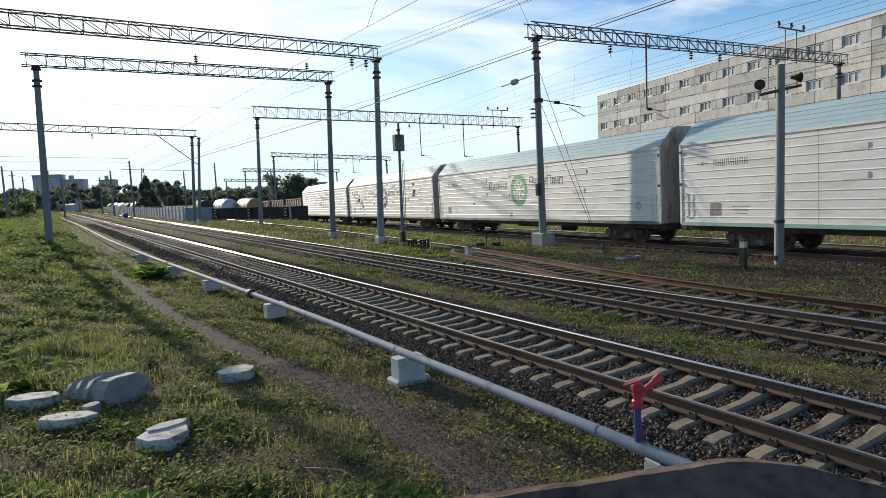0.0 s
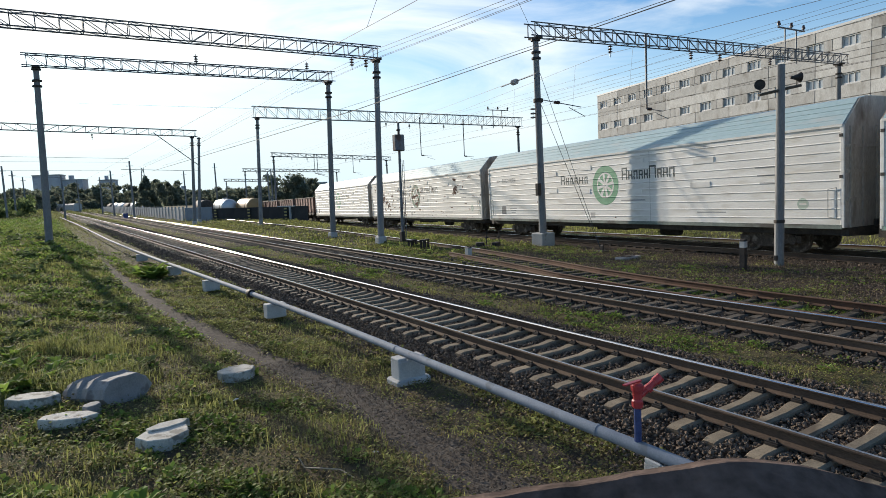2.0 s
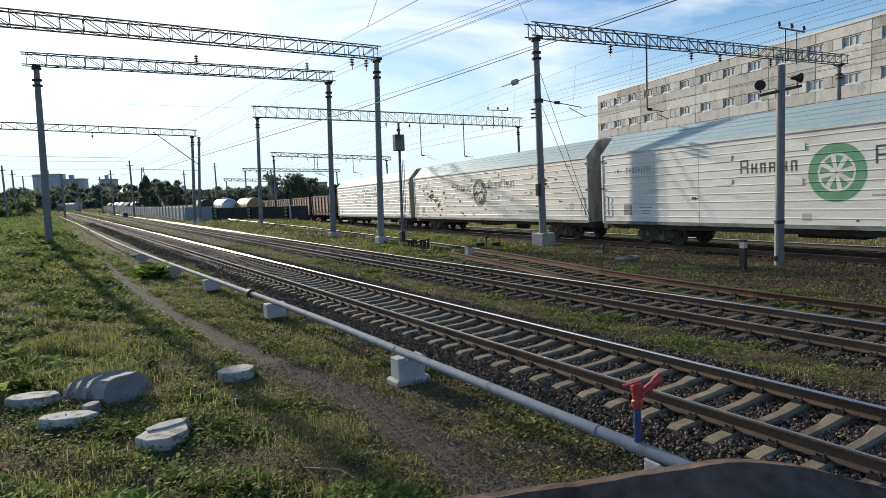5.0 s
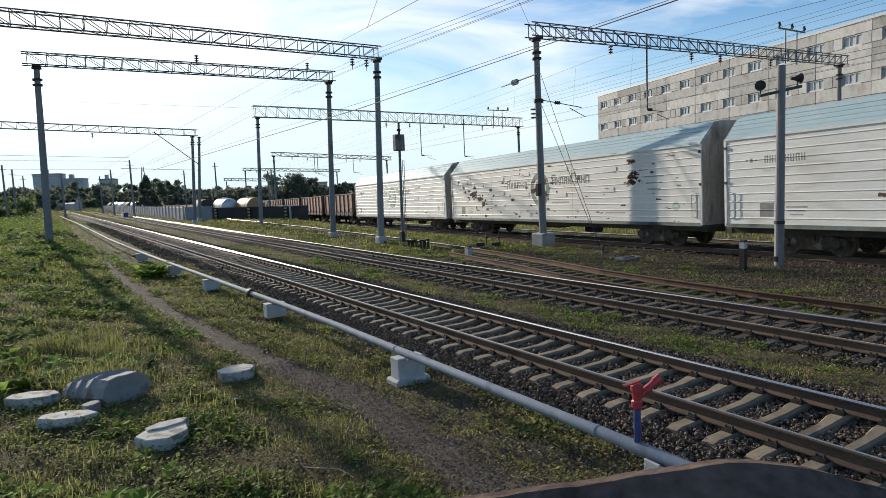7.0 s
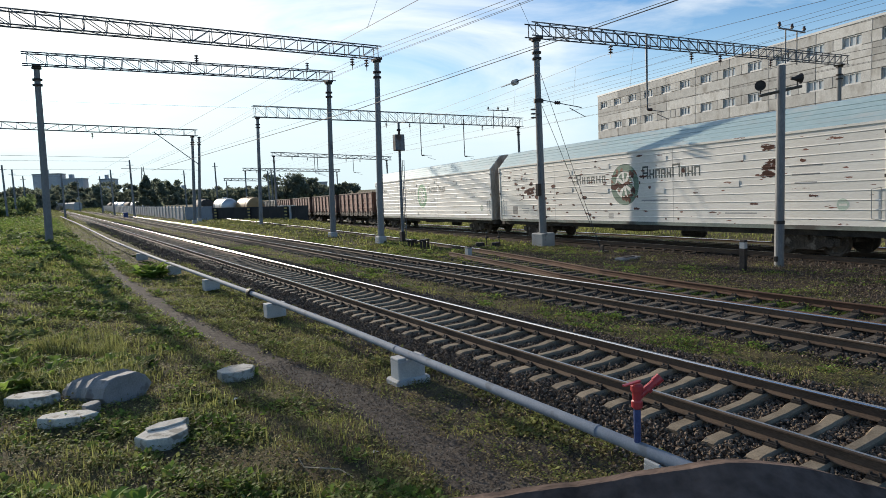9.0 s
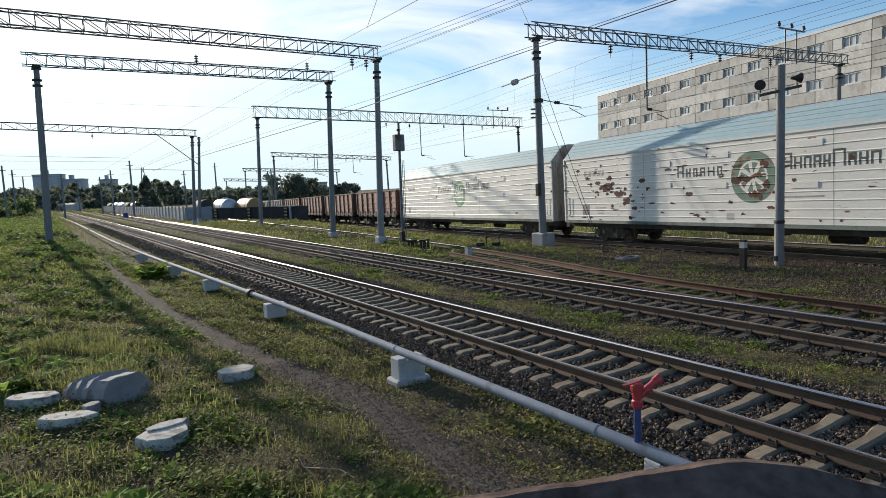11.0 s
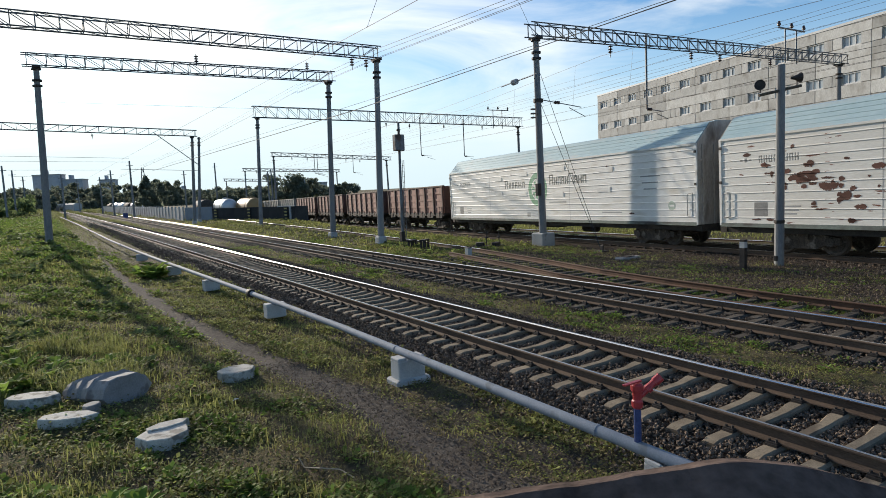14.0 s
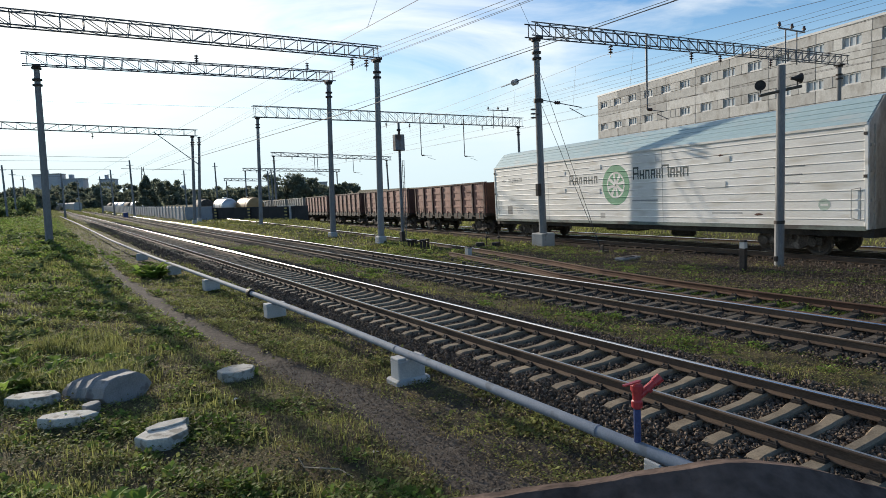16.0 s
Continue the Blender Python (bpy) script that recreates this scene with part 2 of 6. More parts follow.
def ground_material():
    """Soil, turf and ballast dust, mixed by the ground's own cover map and noise."""
    m = bpy.data.materials.new("yard_ground")
    m.use_nodes = True
    n, l = m.node_tree.nodes, m.node_tree.links
    b = n["Principled BSDF"]
    b.inputs["Roughness"].default_value = 0.95
    b.inputs["Specular IOR Level"].default_value = 0.08
    tc = n.new("ShaderNodeTexCoord")

    def noise(scale, detail=6):
        x = n.new("ShaderNodeTexNoise")
        x.inputs["Scale"].default_value, x.inputs["Detail"].default_value = scale, detail
        x.inputs["Roughness"].default_value = 0.65
        l.new(tc.outputs["Object"], x.inputs["Vector"])
        return x.outputs["Fac"]

    def ramp(fac, a, z, c1, c2):
        x = n.new("ShaderNodeValToRGB")
        x.color_ramp.elements[0].position, x.color_ramp.elements[1].position = a, z
        x.color_ramp.elements[0].color, x.color_ramp.elements[1].color = (*c1, 1), (*c2, 1)
        l.new(fac, x.inputs["Fac"])
        return x.outputs["Color"]

    def mix(fac, c1, c2):
        x = n.new("ShaderNodeMix")
        x.data_type = "RGBA"
        l.new(fac, x.inputs[0]), l.new(c1, x.inputs[6]), l.new(c2, x.inputs[7])
        return x.outputs[2]

    at = n.new("ShaderNodeAttribute")
    at.attribute_name = "cover"
    sep = n.new("ShaderNodeSeparateColor")
    l.new(at.outputs["Color"], sep.inputs["Color"])
    turf = ramp(noise(1.1), 0.38, 0.62, (0.095, 0.073, 0.049), (0.125, 0.113, 0.048))
    turf = mix(ramp(noise(14), 0.45, 0.7, (0, 0, 0), (0.8, 0.8, 0.8)), turf, ramp(noise(3), 0.4, 0.6, (0.155, 0.12, 0.078), (0.085, 0.085, 0.036)))
    stone = ramp(noise(38, 4), 0.3, 0.72, (0.030, 0.023, 0.017), (0.115, 0.088, 0.068))
    path = ramp(noise(9), 0.35, 0.7, (0.075, 0.062, 0.05), (0.15, 0.13, 0.108))

    def edge(ch, s, lo=0.35, hi=0.65):
        k = n.new("ShaderNodeMath")
        k.operation = "MULTIPLY_ADD"
        k.inputs[1].default_value = 0.7
        l.new(noise(s, 5), k.inputs[0])
        j = n.new("ShaderNodeMath")
        j.operation, j.inputs[1].default_value = "SUBTRACT", 0.35
        l.new(sep.outputs[ch], j.inputs[0]), l.new(j.outputs[0], k.inputs[2])
        e = n.new("ShaderNodeMapRange")
        e.inputs["From Min"].default_value, e.inputs["From Max"].default_value = lo, hi
        l.new(k.outputs[0], e.inputs["Value"])
        return e.outputs["Result"]

    col = mix(edge("Green", 2.5), turf, path)
    col = mix(edge("Red", 3.0), col, stone)
    l.new(col, b.inputs["Base Color"])
    u = n.new("ShaderNodeBump")
    u.inputs["Strength"].default_value, u.inputs["Distance"].default_value = 0.8, 0.05
    l.new(noise(30, 5), u.inputs["Height"]), l.new(u.outputs["Normal"], b.inputs["Normal"])
    return m


GROUND = ground_material()


# ---- mesh helpers ----
def mesh_of(name, bm, *mats, smooth=False):
    me = bpy.data.meshes.new(name)
    bm.normal_update()
    bm.to_mesh(me)
    bm.free()
    for m in mats:
        me.materials.append(m)
    if smooth:
        me.polygons.foreach_set("use_smooth", [True] * len(me.polygons))
    return me


def part(name, bm, mat, parent, label="", m=None, smooth=False):
    """One mesh object under a thing or a part."""
    ob = new(name, mesh_of(name, bm, mat, smooth=smooth) if isinstance(bm, bmesh.types.BMesh) else bm)
    ob.parent = parent
    if m is not None:
        ob.matrix_basis = m
    if label:
        ob["label"] = label
    return ob


def box(bm, x0, y0, z0, x1, y1, z1, bevel=0.0):
    vs = [bm.verts.new((x, y, z)) for z in (z0, z1) for y in (y0, y1) for x in (x0, x1)]
    fs = [bm.faces.new([vs[i] for i in f]) for f in ((0, 2, 3, 1), (4, 5, 7, 6), (0, 1, 5, 4), (2, 6, 7, 3), (1, 3, 7, 5), (0, 4, 6, 2))]
    if bevel:
        bmesh.ops.bevel(bm, geom=list({e for f in fs for e in f.edges}), offset=bevel, segments=1, affect="EDGES")
    return bm


def boxed(*a, bevel=0.0):
    return box(bmesh.new(), *a, bevel=bevel)


def tube(bm, a, b, r1, r2=None, seg=8, caps=True):
    """A straight round bar from a to b."""
    a, b = Vector(a), Vector(b)
    r2 = r1 if r2 is None else r2
    q = (b - a).to_track_quat("Z", "Y")
    rings = []
    for p, r in ((a, r1), (b, r2)):
        rings.append([bm.verts.new(p + q @ Vector((r * math.cos(2 * math.pi * i / seg), r * math.sin(2 * math.pi * i / seg), 0))) for i in range(seg)])
    for i in range(seg):
        bm.faces.new((rings[0][i], rings[0][(i + 1) % seg], rings[1][(i + 1) % seg], rings[1][i]))
    if caps:
        bm.faces.new(rings[0][::-1]), bm.faces.new(rings[1])
    return bm


def tubed(a, b, r1, r2=None, seg=8):
    return tube(bmesh.new(), a, b, r1, r2, seg)


def lathe(bm, profile, seg=16, axis="z", at=(0, 0, 0)):
    """Turns (radius, height) pairs round an axis."""
    rings = []
    for r, h in profile:
        ring = []
        for i in range(seg):
            c, s = r * math.cos(2 * math.pi * i / seg), r * math.sin(2 * math.pi * i / seg)
            v = {"z": (c, s, h), "y": (c, h, -s), "x": (h, c, s)}[axis]
            ring.append(bm.verts.new(Vector(v) + Vector(at)))
        rings.append(ring)
    for k in range(len(rings) - 1):
        for i in range(seg):
            bm.faces.new((rings[k][i], rings[k][(i + 1) % seg], rings[k + 1][(i + 1) % seg], rings[k + 1][i]))
    bm.faces.new(rings[0][::-1]), bm.faces.new(rings[-1])
    return bm


def extrude_profile(bm, pts, x0, x1):
    """A prism along x from a list of (y, z) corners."""
    a = [bm.verts.new((x0, y, z)) for y, z in pts]
    b = [bm.verts.new((x1, y, z)) for y, z in pts]
    k = len(pts)
    for i in range(k):
        bm.faces.new((a[i], a[(i + 1) % k], b[(i + 1) % k], b[i]))
    bm.faces.new(a[::-1]), bm.faces.new(b)
    return bm


def raw(name, verts, faces, mat):
    me = bpy.data.meshes.new(name)
    me.from_pydata(verts, [], faces)
    me.materials.append(mat)
    return me


def empty(name, m, label, category, group="", kind=""):
    ob = new(name)
    ob.matrix_basis = m
    return tagged(ob, label, category, group, kind)


def smooth_step(a, b, x):
    t = np.clip((x - a) / (b - a), 0, 1)
    return t * t * (3 - 2 * t)


# ---- the plan ----
# z = 0 is the rail head of the near line, which runs along +y; the goods train's line leaves it at 8 degrees.
GAUGE = 1.595                                   # between the centres of the rail heads
RUN = Vector((0.1410, 0.9899, -0.0170)).normalized()    # away from the camera, along the goods line
ACROSS = Vector((RUN.y, -RUN.x, 0)).normalized()
FACE = Vector((14.638, 17.09, 0.0))             # a place on the wagons' near sides, at rail height
GOODS = FACE + ACROSS * 1.62 + Vector((0, 0, -0.05))    # the goods line's middle, rail head


def goods_line(s, off=0.0):
    return GOODS + RUN * s + ACROSS * off


def siding_x(y):
    return np.interp(y, [-20, 3, 9, 13.9, 18.5, 24.3, 36.7, 52.6, 90], [6.3, 6.45, 6.5, 6.85, 7.8, 8.7, 9.9, 11.0, 12.6])


def pipe_x(y):
    return np.interp(y, [-10, 8, 13, 17.6, 29.4, 49, 97, 170], [-2.87, -2.87, -2.84, -2.95, -3.33, -3.75, -3.65, -4.2])


def path_x(y):
    return np.interp(y, [-5, 3, 5.3, 9, 13.3, 19.3, 28.6, 46, 80], [-4.6, -4.3, -4.05, -3.9, -4.45, -5.0, -5.4, -5.2, -5.3])


def ground_z(x, y):
    """The height of the ground."""
    x, y = np.asarray(x, float), np.asarray(y, float)
    z = -0.305 + 0.035 * smooth_step(0.75, 1.2, np.abs(x)) - 0.005 * smooth_step(-1.5, -2.4, x) - 0.005 * smooth_step(1.6, 2.6, x)
    z = z + 1.17 * smooth_step(-3.4, -8.0, x) * smooth_step(14, 46, y)
    line = (x - GOODS.x) * ACROSS.x + (y - GOODS.y) * ACROSS.y
    along = (x - GOODS.x) * RUN.x + (y - GOODS.y) * RUN.y
    fall = GOODS.z + RUN.z * np.clip(along, -60, 150) - 0.24
    fall = fall - 0.22 * smooth_step(1.9, 3.4, line)
    return z + (fall - z) * smooth_step(-7.0, -2.0, line) * smooth_step(-200, -20, -np.abs(y) + 60)


def hills(x, y):
    return 0.035 * np.sin(x * 2.1 + np.sin(y * 1.3) * 1.7) * np.sin(y * 1.7 + x) + 0.02 * np.sin(x * 5.3 + y * 4.1)


def build_ground():
    xs = np.concatenate([-np.geomspace(2500, 15, 26), np.arange(-14.6, 16.2, 0.2), np.arange(16.6, 40, 1.0), np.geomspace(41, 2600, 26)])
    ys = np.concatenate([-np.geomspace(600, 4, 14), np.arange(-3, 26, 0.2), np.arange(26.5, 70, 0.5), np.geomspace(71, 4000, 50)])
    X, Y = np.meshgrid(xs, ys)
    line = (X - GOODS.x) * ACROSS.x + (Y - GOODS.y) * ACROSS.y
    # ballast
    d1, d2 = np.abs(X), np.abs(X - 4.75)
    red = np.maximum(1 - smooth_step(1.55, 2.5, d1), 1 - smooth_step(1.3, 1.9, d2)) * (1 - 0.4 * smooth_step(150, 260, Y))
    red = np.maximum(red, (1 - smooth_step(0.9, 1.5, np.abs(X - siding_x(Y)))) * 0.75)
    red = np.maximum(red, 1 - smooth_step(1.6, 2.8, np.abs(line)))
    red = np.maximum(red, 0.68 * smooth_step(8.2, 9.5, X) * (1 - smooth_step(-2.5, -1.5, line)) * (1 - smooth_step(20, 32, Y)))
    green = (1 - smooth_step(0.12, 0.62, np.abs(X - path_x(Y)))) * (1 - 0.85 * smooth_step(18, 45, Y))
    green = np.maximum(green, (1 - smooth_step(0.5, 1.3, np.abs(X + 3.3))) * 0.62 * (1 - smooth_step(6, 13, Y)))
    Z = ground_z(X, Y) + hills(X, Y) * (1 - red) * (1 - 0.7 * green) - 0.03 * green
    nx, ny = len(xs), len(ys)
    verts = np.stack([X, Y, Z], -1).reshape(-1, 3)
    i = np.arange((ny - 1) * nx).reshape(ny - 1, nx)[:, :-1].ravel()
    faces = np.stack([i, i + 1, i + nx + 1, i + nx], 1)
    me = raw("ground", verts.tolist(), faces.tolist(), GROUND)
    me.polygons.foreach_set("use_smooth", [True] * len(me.polygons))
    at = me.color_attributes.new("cover", "FLOAT_COLOR", "POINT")
    at.data.foreach_set("color", np.stack([red, green, red * 0, red * 0 + 1], -1).reshape(-1).astype(np.float32))
    tagged(new("ground", me), "uneven yard ground with turf, trodden earth and ballast", "ground", kind="structure")


build_ground()


# ---- railway tracks ----
def rail_profile():
    h = [(0.020, 0), (0.036, -0.013), (0.037, -0.03), (0.012, -0.045), (0.010, -0.14), (0.07, -0.165), (0.075, -0.18)]
    return [(-x, z) for x, z in h] + [(x, z) for x, z in h[::-1]]


def rail(parent, points, body=RAIL, shiny=True, label="", gauge=0):
    """A rail along a line of places (its head's middle), with a polished running band."""
    prof = rail_profile()
    bm = bmesh.new()
    rings = []
    pts = [Vector(p) for p in points]
    for i, p in enumerate(pts):
        t = (pts[min(i + 1, len(pts) - 1)] - pts[max(i - 1, 0)]).normalized()
        side = Vector((t.y, -t.x, 0)).normalized()
        rings.append([bm.verts.new(p + side * a + Vector((0, 0, b))) for a, b in prof])
    k = len(prof)
    for a, b in zip(rings, rings[1:]):
        for i in range(k):
            f = bm.faces.new((a[i], a[(i + 1) % k], b[(i + 1) % k], b[i]))
            f.material_index = 0 if not shiny else 1 if i == k - 1 else 2 if (i == 0 and gauge > 0) or (i == k - 2 and gauge < 0) else 0
    bm.faces.new(rings[0][::-1]), bm.faces.new(rings[-1])
    bmesh.ops.recalc_face_normals(bm, faces=bm.faces)
    ob = new("rail", mesh_of("rail", bm, body, SHINE, GLINT))
    ob.parent = parent
    if label:
        ob["label"] = label
    return ob


def sleeper_mesh(half=1.35, w=0.13, mat=SLEEPER, waist=True):
    """A prestressed sleeper: seats higher than the waist, ends sloped, edges chamfered."""
    xs = [-half, -half + 0.1, -0.55, -0.3, 0.3, 0.55, half - 0.1, half] if waist else [-half, half]
    hz = [-0.03, 0, 0, -0.035, -0.035, 0, 0, -0.03] if waist else [0, 0]
    ww = [w * 0.95, w, w, w * 0.8, w * 0.8, w, w, w * 0.95] if waist else [w, w]
    bm = bmesh.new()
    rings = [[bm.verts.new(v) for v in ((x, -b - 0.02, -0.2), (x, -b, z - 0.03), (x, -b + 0.03, z), (x, b - 0.03, z), (x, b, z - 0.03), (x, b + 0.02, -0.2))] for x, z, b in zip(xs, hz, ww)]
    for a, b in zip(rings, rings[1:]):
        for i in range(5):
            bm.faces.new((a[i], b[i], b[i + 1], a[i + 1]))
    bm.faces.new(rings[0]), bm.faces.new(rings[-1][::-1])
    bmesh.ops.recalc_face_normals(bm, faces=bm.faces)
    return mesh_of("sleeper", bm, mat)


def fastening_mesh():
    bm = bmesh.new()
    for s in (-1, 1):
        box(bm, s * 0.115 - 0.055, -0.075, -0.005, s * 0.115 + 0.055, 0.075, 0.03)
        tube(bm, (s * 0.12, -0.045, 0), (s * 0.12, -0.045, 0.085), 0.017, seg=6)
        tube(bm, (s * 0.12, 0.045, 0), (s * 0.12, 0.045, 0.075), 0.017, seg=6)
        box(bm, s * 0.12 - 0.035, -0.07, 0.03, s * 0.12 + 0.035, 0.07, 0.05)
    return mesh_of("fastening", bm, IRON)


SLEEPER_MESH, TIMBER_MESH, FASTENING = sleeper_mesh(1.35, 0.108), sleeper_mesh(1.38, 0.115, TIMBER, False), fastening_mesh()


def track(label, mid, n, step, mesh, near, body=RAIL, shiny=(True, True), top=-0.19, extra=None, category="railway track", rails=True, kind="structure"):
    """mid(s): the place of the middle at rail height, s metres on. The first `near` sleepers are parts, the rest one mesh."""
    tr = empty("railway_track", Matrix(), label, category, kind=kind)
    if rails:
        for k, off in enumerate((-GAUGE / 2, GAUGE / 2)):
            pts = []
            for i in range(extra or int(n * step / 3) + 1):
                a, b = mid(i * 3.0), mid(i * 3.0 + 0.5)
                t = (b - a).normalized()
                pts.append(a + Vector((t.y, -t.x, 0)).normalized() * off)
            rail(tr, pts, body, shiny[k], gauge=off)
    vs, fs = [], []
    base = np.array([v.co for v in mesh.vertices])
    polys = [list(p.vertices) for p in mesh.polygons]
    for i in range(n):
        a, b = mid(i * step), mid(i * step + 0.5)
        t = (b - a).normalized()
        m = Matrix.Translation(a + Vector((0, 0, top + random.uniform(-0.008, 0.008)))) @ pose(0, 0, 0, 0, 0, math.degrees(math.atan2(-t.x, t.y)) + random.uniform(-0.6, 0.6))
        if i < near:
            sl = part("sleeper", mesh, None, tr, m=m)
            if i < near * 0.5:
                for off in (-GAUGE / 2, GAUGE / 2):
                    part("fastening", FASTENING, None, sl, m=pose(off, 0, 0.0))
        else:
            w = base @ np.array(m.to_3x3()).T + np.array(m.translation)
            k = len(vs)
            vs += w.tolist()
            fs += [[k + j for j in q] for q in polys]
    if vs:
        far = part("far_sleepers", raw("far_sleepers", vs, fs, mesh.materials[0]), None, tr)
        far["kind"] = "stuff"
    return tr


track("main line with concrete sleepers and sunlit polished rails on ballast", lambda s: Vector((0, 0.68 + s, 0)), 620, 0.543, SLEEPER_MESH, 120, shiny=(True, True))
track("second line with timber sleepers and worn rails beside weeds", lambda s: Vector((4.72 + 0.012 * max(0, s - 25), -3 + s, 0)), 600, 0.56, TIMBER_MESH, 110, top=-0.205)
track("disused siding of rusty rails leaving the second line", lambda s: Vector((float(siding_x(-3 + s)), -3 + s, -0.01)), 46, 0.6, TIMBER_MESH, 46, RUSTRAIL, (False, False))
track("goods line with dark timber sleepers under the train", lambda s: goods_line(s - 30), 330, 0.6, TIMBER_MESH, 120, RAIL, (True, True), top=-0.235)
track("back line with bright rails behind the goods train", lambda s: goods_line(s - 30, 5.0) + Vector((0, 0, -0.36)), 250, 0.6, TIMBER_MESH, 20, RAIL, (True, True), top=-0.22)


def lone_rail():
    pts = [Vector((float(siding_x(y)) + 0.95, y, -0.03)) for y in np.arange(24, 95, 4.0)]
    r = rail(None, pts, RAIL, True, gauge=1)
    r.name = "grass_rail"
    tagged(r, "single bright rail lying in the grass", "rail", kind="structure")


lone_rail()


# ---- overhead line ----
def insulator(parent, x, z, drop=0.45, y=0.0):
    bm = bmesh.new()
    prof = [(0.015, z), (0.015, z - 0.1)]
    h = z - 0.1
    for _ in range(3):
        prof += [(0.04, h), (0.13, h - 0.04), (0.14, h - 0.07), (0.04, h - 0.10)]
        h -= 0.15
    prof += [(0.02, h), (0.02, h - 0.2)]
    lathe(bm, prof, 8, at=(x, y, 0))
    part("insulator", bm, CERAMIC, parent, "brown ribbed insulator string")


def concrete_pole(parent, foot, head, r0=0.21, r1=0.15, collars=True, plinth=True):
    """A tapered pole between two places in its thing's space."""
    foot, head = Vector(foot), Vector(head)
    p = part("pole", tubed(foot + Vector((0, 0, -0.4)), head, r0, r1, 14), POLE, parent, smooth=False)
    if collars:
        for k, d in enumerate((0.12, 0.75, 1.05)):
            c = head.lerp(foot, d / (head - foot).length)
            part("collar", lathe(bmesh.new(), [(r1 + 0.02, -0.06), (r1 + 0.10, -0.05), (r1 + 0.10, 0.05), (r1 + 0.02, 0.06)], 12, at=c), IRON, p)
    if plinth:
        s, up = (0.45, 0.66) if plinth == 2 else (0.27, 0.5)
        part("plinth", boxed(foot.x - s, foot.y - s, foot.z - 0.4, foot.x + s, foot.y + s, foot.z + up, bevel=0.05), CONCRETE if plinth == 2 else PALE, parent, "pale concrete plinth")
    return p


def bar_mesh(length, t, mat=GALV):
    return mesh_of("brace", boxed(-t / 2, -t / 2, 0, t / 2, t / 2, length), mat)


def aim(a, b):
    a, b = Vector(a), Vector(b)
    return Matrix.Translation(a) @ (b - a).to_track_quat("Z", "Y").to_matrix().to_4x4()


def truss(parent, x0, x1, z, rise=0.0, depth=0.66, width=0.55, bay=0.95, t=0.04, z1=None):
    """A lattice beam along x; z is its lower chord."""
    n = max(2, round((x1 - x0) / bay))
    step = (x1 - x0) / n
    slope = ((z1 if z1 is not None else z) - z) / (x1 - x0)
    h = lambda x: z + slope * (x - x0)
    for y in (-width / 2, width / 2):
        for up in (0, depth):
            bm = bmesh.new()
            tube(bm, (x0 - 0.25, y, h(x0) + up), (x1 + 0.25, y, h(x1) + up), t * 0.85, seg=4)
            part("chord", bm, GALV, parent)
    up_mesh, di_mesh = bar_mesh(depth, t), bar_mesh(math.hypot(step, depth), t * 0.8)
    cross_mesh = bar_mesh(math.hypot(step, width), t * 0.7)
    for i in range(n + 1):
        x = x0 + i * step
        for y in (-width / 2, width / 2):
            part("brace", up_mesh, None, parent, m=Matrix.Translation((x, y, h(x))))
            if i < n:
                a, b = ((x, y, h(x) + depth), (x + step, y, h(x + step))) if i < n / 2 else ((x, y, h(x)), (x + step, y, h(x + step) + depth))
                part("brace", di_mesh, None, parent, m=aim(a, b))
        if i < n:
            for up in (0, depth):
                s = 1 if i % 2 else -1
                part("brace", cross_mesh, None, parent, m=aim((x, s * width / 2, h(x) + up), (x + step, -s * width / 2, h(x + step) + up)))


def gantry(y, x0, x1, z, poles, label, insulators=(), droppers=(), z1=None, bay=0.95, t=0.04, depth=0.66, tops=()):
    """A lattice beam across the tracks. poles: (foot x, foot y offset, foot z, head x, plinth)."""
    g = empty("catenary_gantry", pose(0, y, 0), label, "gantry", "gantries over the tracks")
    truss(g, x0, x1, z, z1=z1, bay=bay, t=t, depth=depth)
    for x in tops:
        insulator(g, x, z + depth + 0.62, 0.1)
    level = lambda x: z + ((z if z1 is None else z1) - z) * (x - x0) / (x1 - x0)
    for fx, fy, fz, hx, pl in poles:
        concrete_pole(g, (fx, fy, fz), (hx, 0, level(hx) - 0.05), plinth=pl)
        part("saddle", boxed(hx - 0.2, -0.34, level(hx) - 0.12, hx + 0.2, 0.34, level(hx) - 0.03), IRON, g)
    for x, d in insulators:
        insulator(g, x, level(x) - 0.02, d)
    for x, low in droppers:
        dr = part("dropper", tubed((x, 0, level(x) + 0.7), (x, 0, low), 0.07, 0.05, 8), GALV, g, "hanging steel dropper post")
        part("arm", tubed((x, 0, low), (x + 1.5, 0, low - 0.1), 0.025, seg=6), GALV, dr)
        part("insulator", lathe(bmesh.new(), [(0.03, 0.05), (0.1, 0.12), (0.04, 0.18), (0.1, 0.26), (0.04, 0.32), (0.1, 0.38), (0.03, 0.45)], 8, "x", (x, 0, low)), CERAMIC, dr)
        part("steady_arm", tubed((x + 0.9, 0, low - 0.25), (x + 2.0, 0, low - 0.55), 0.02, seg=6), GALV, dr)
    return g


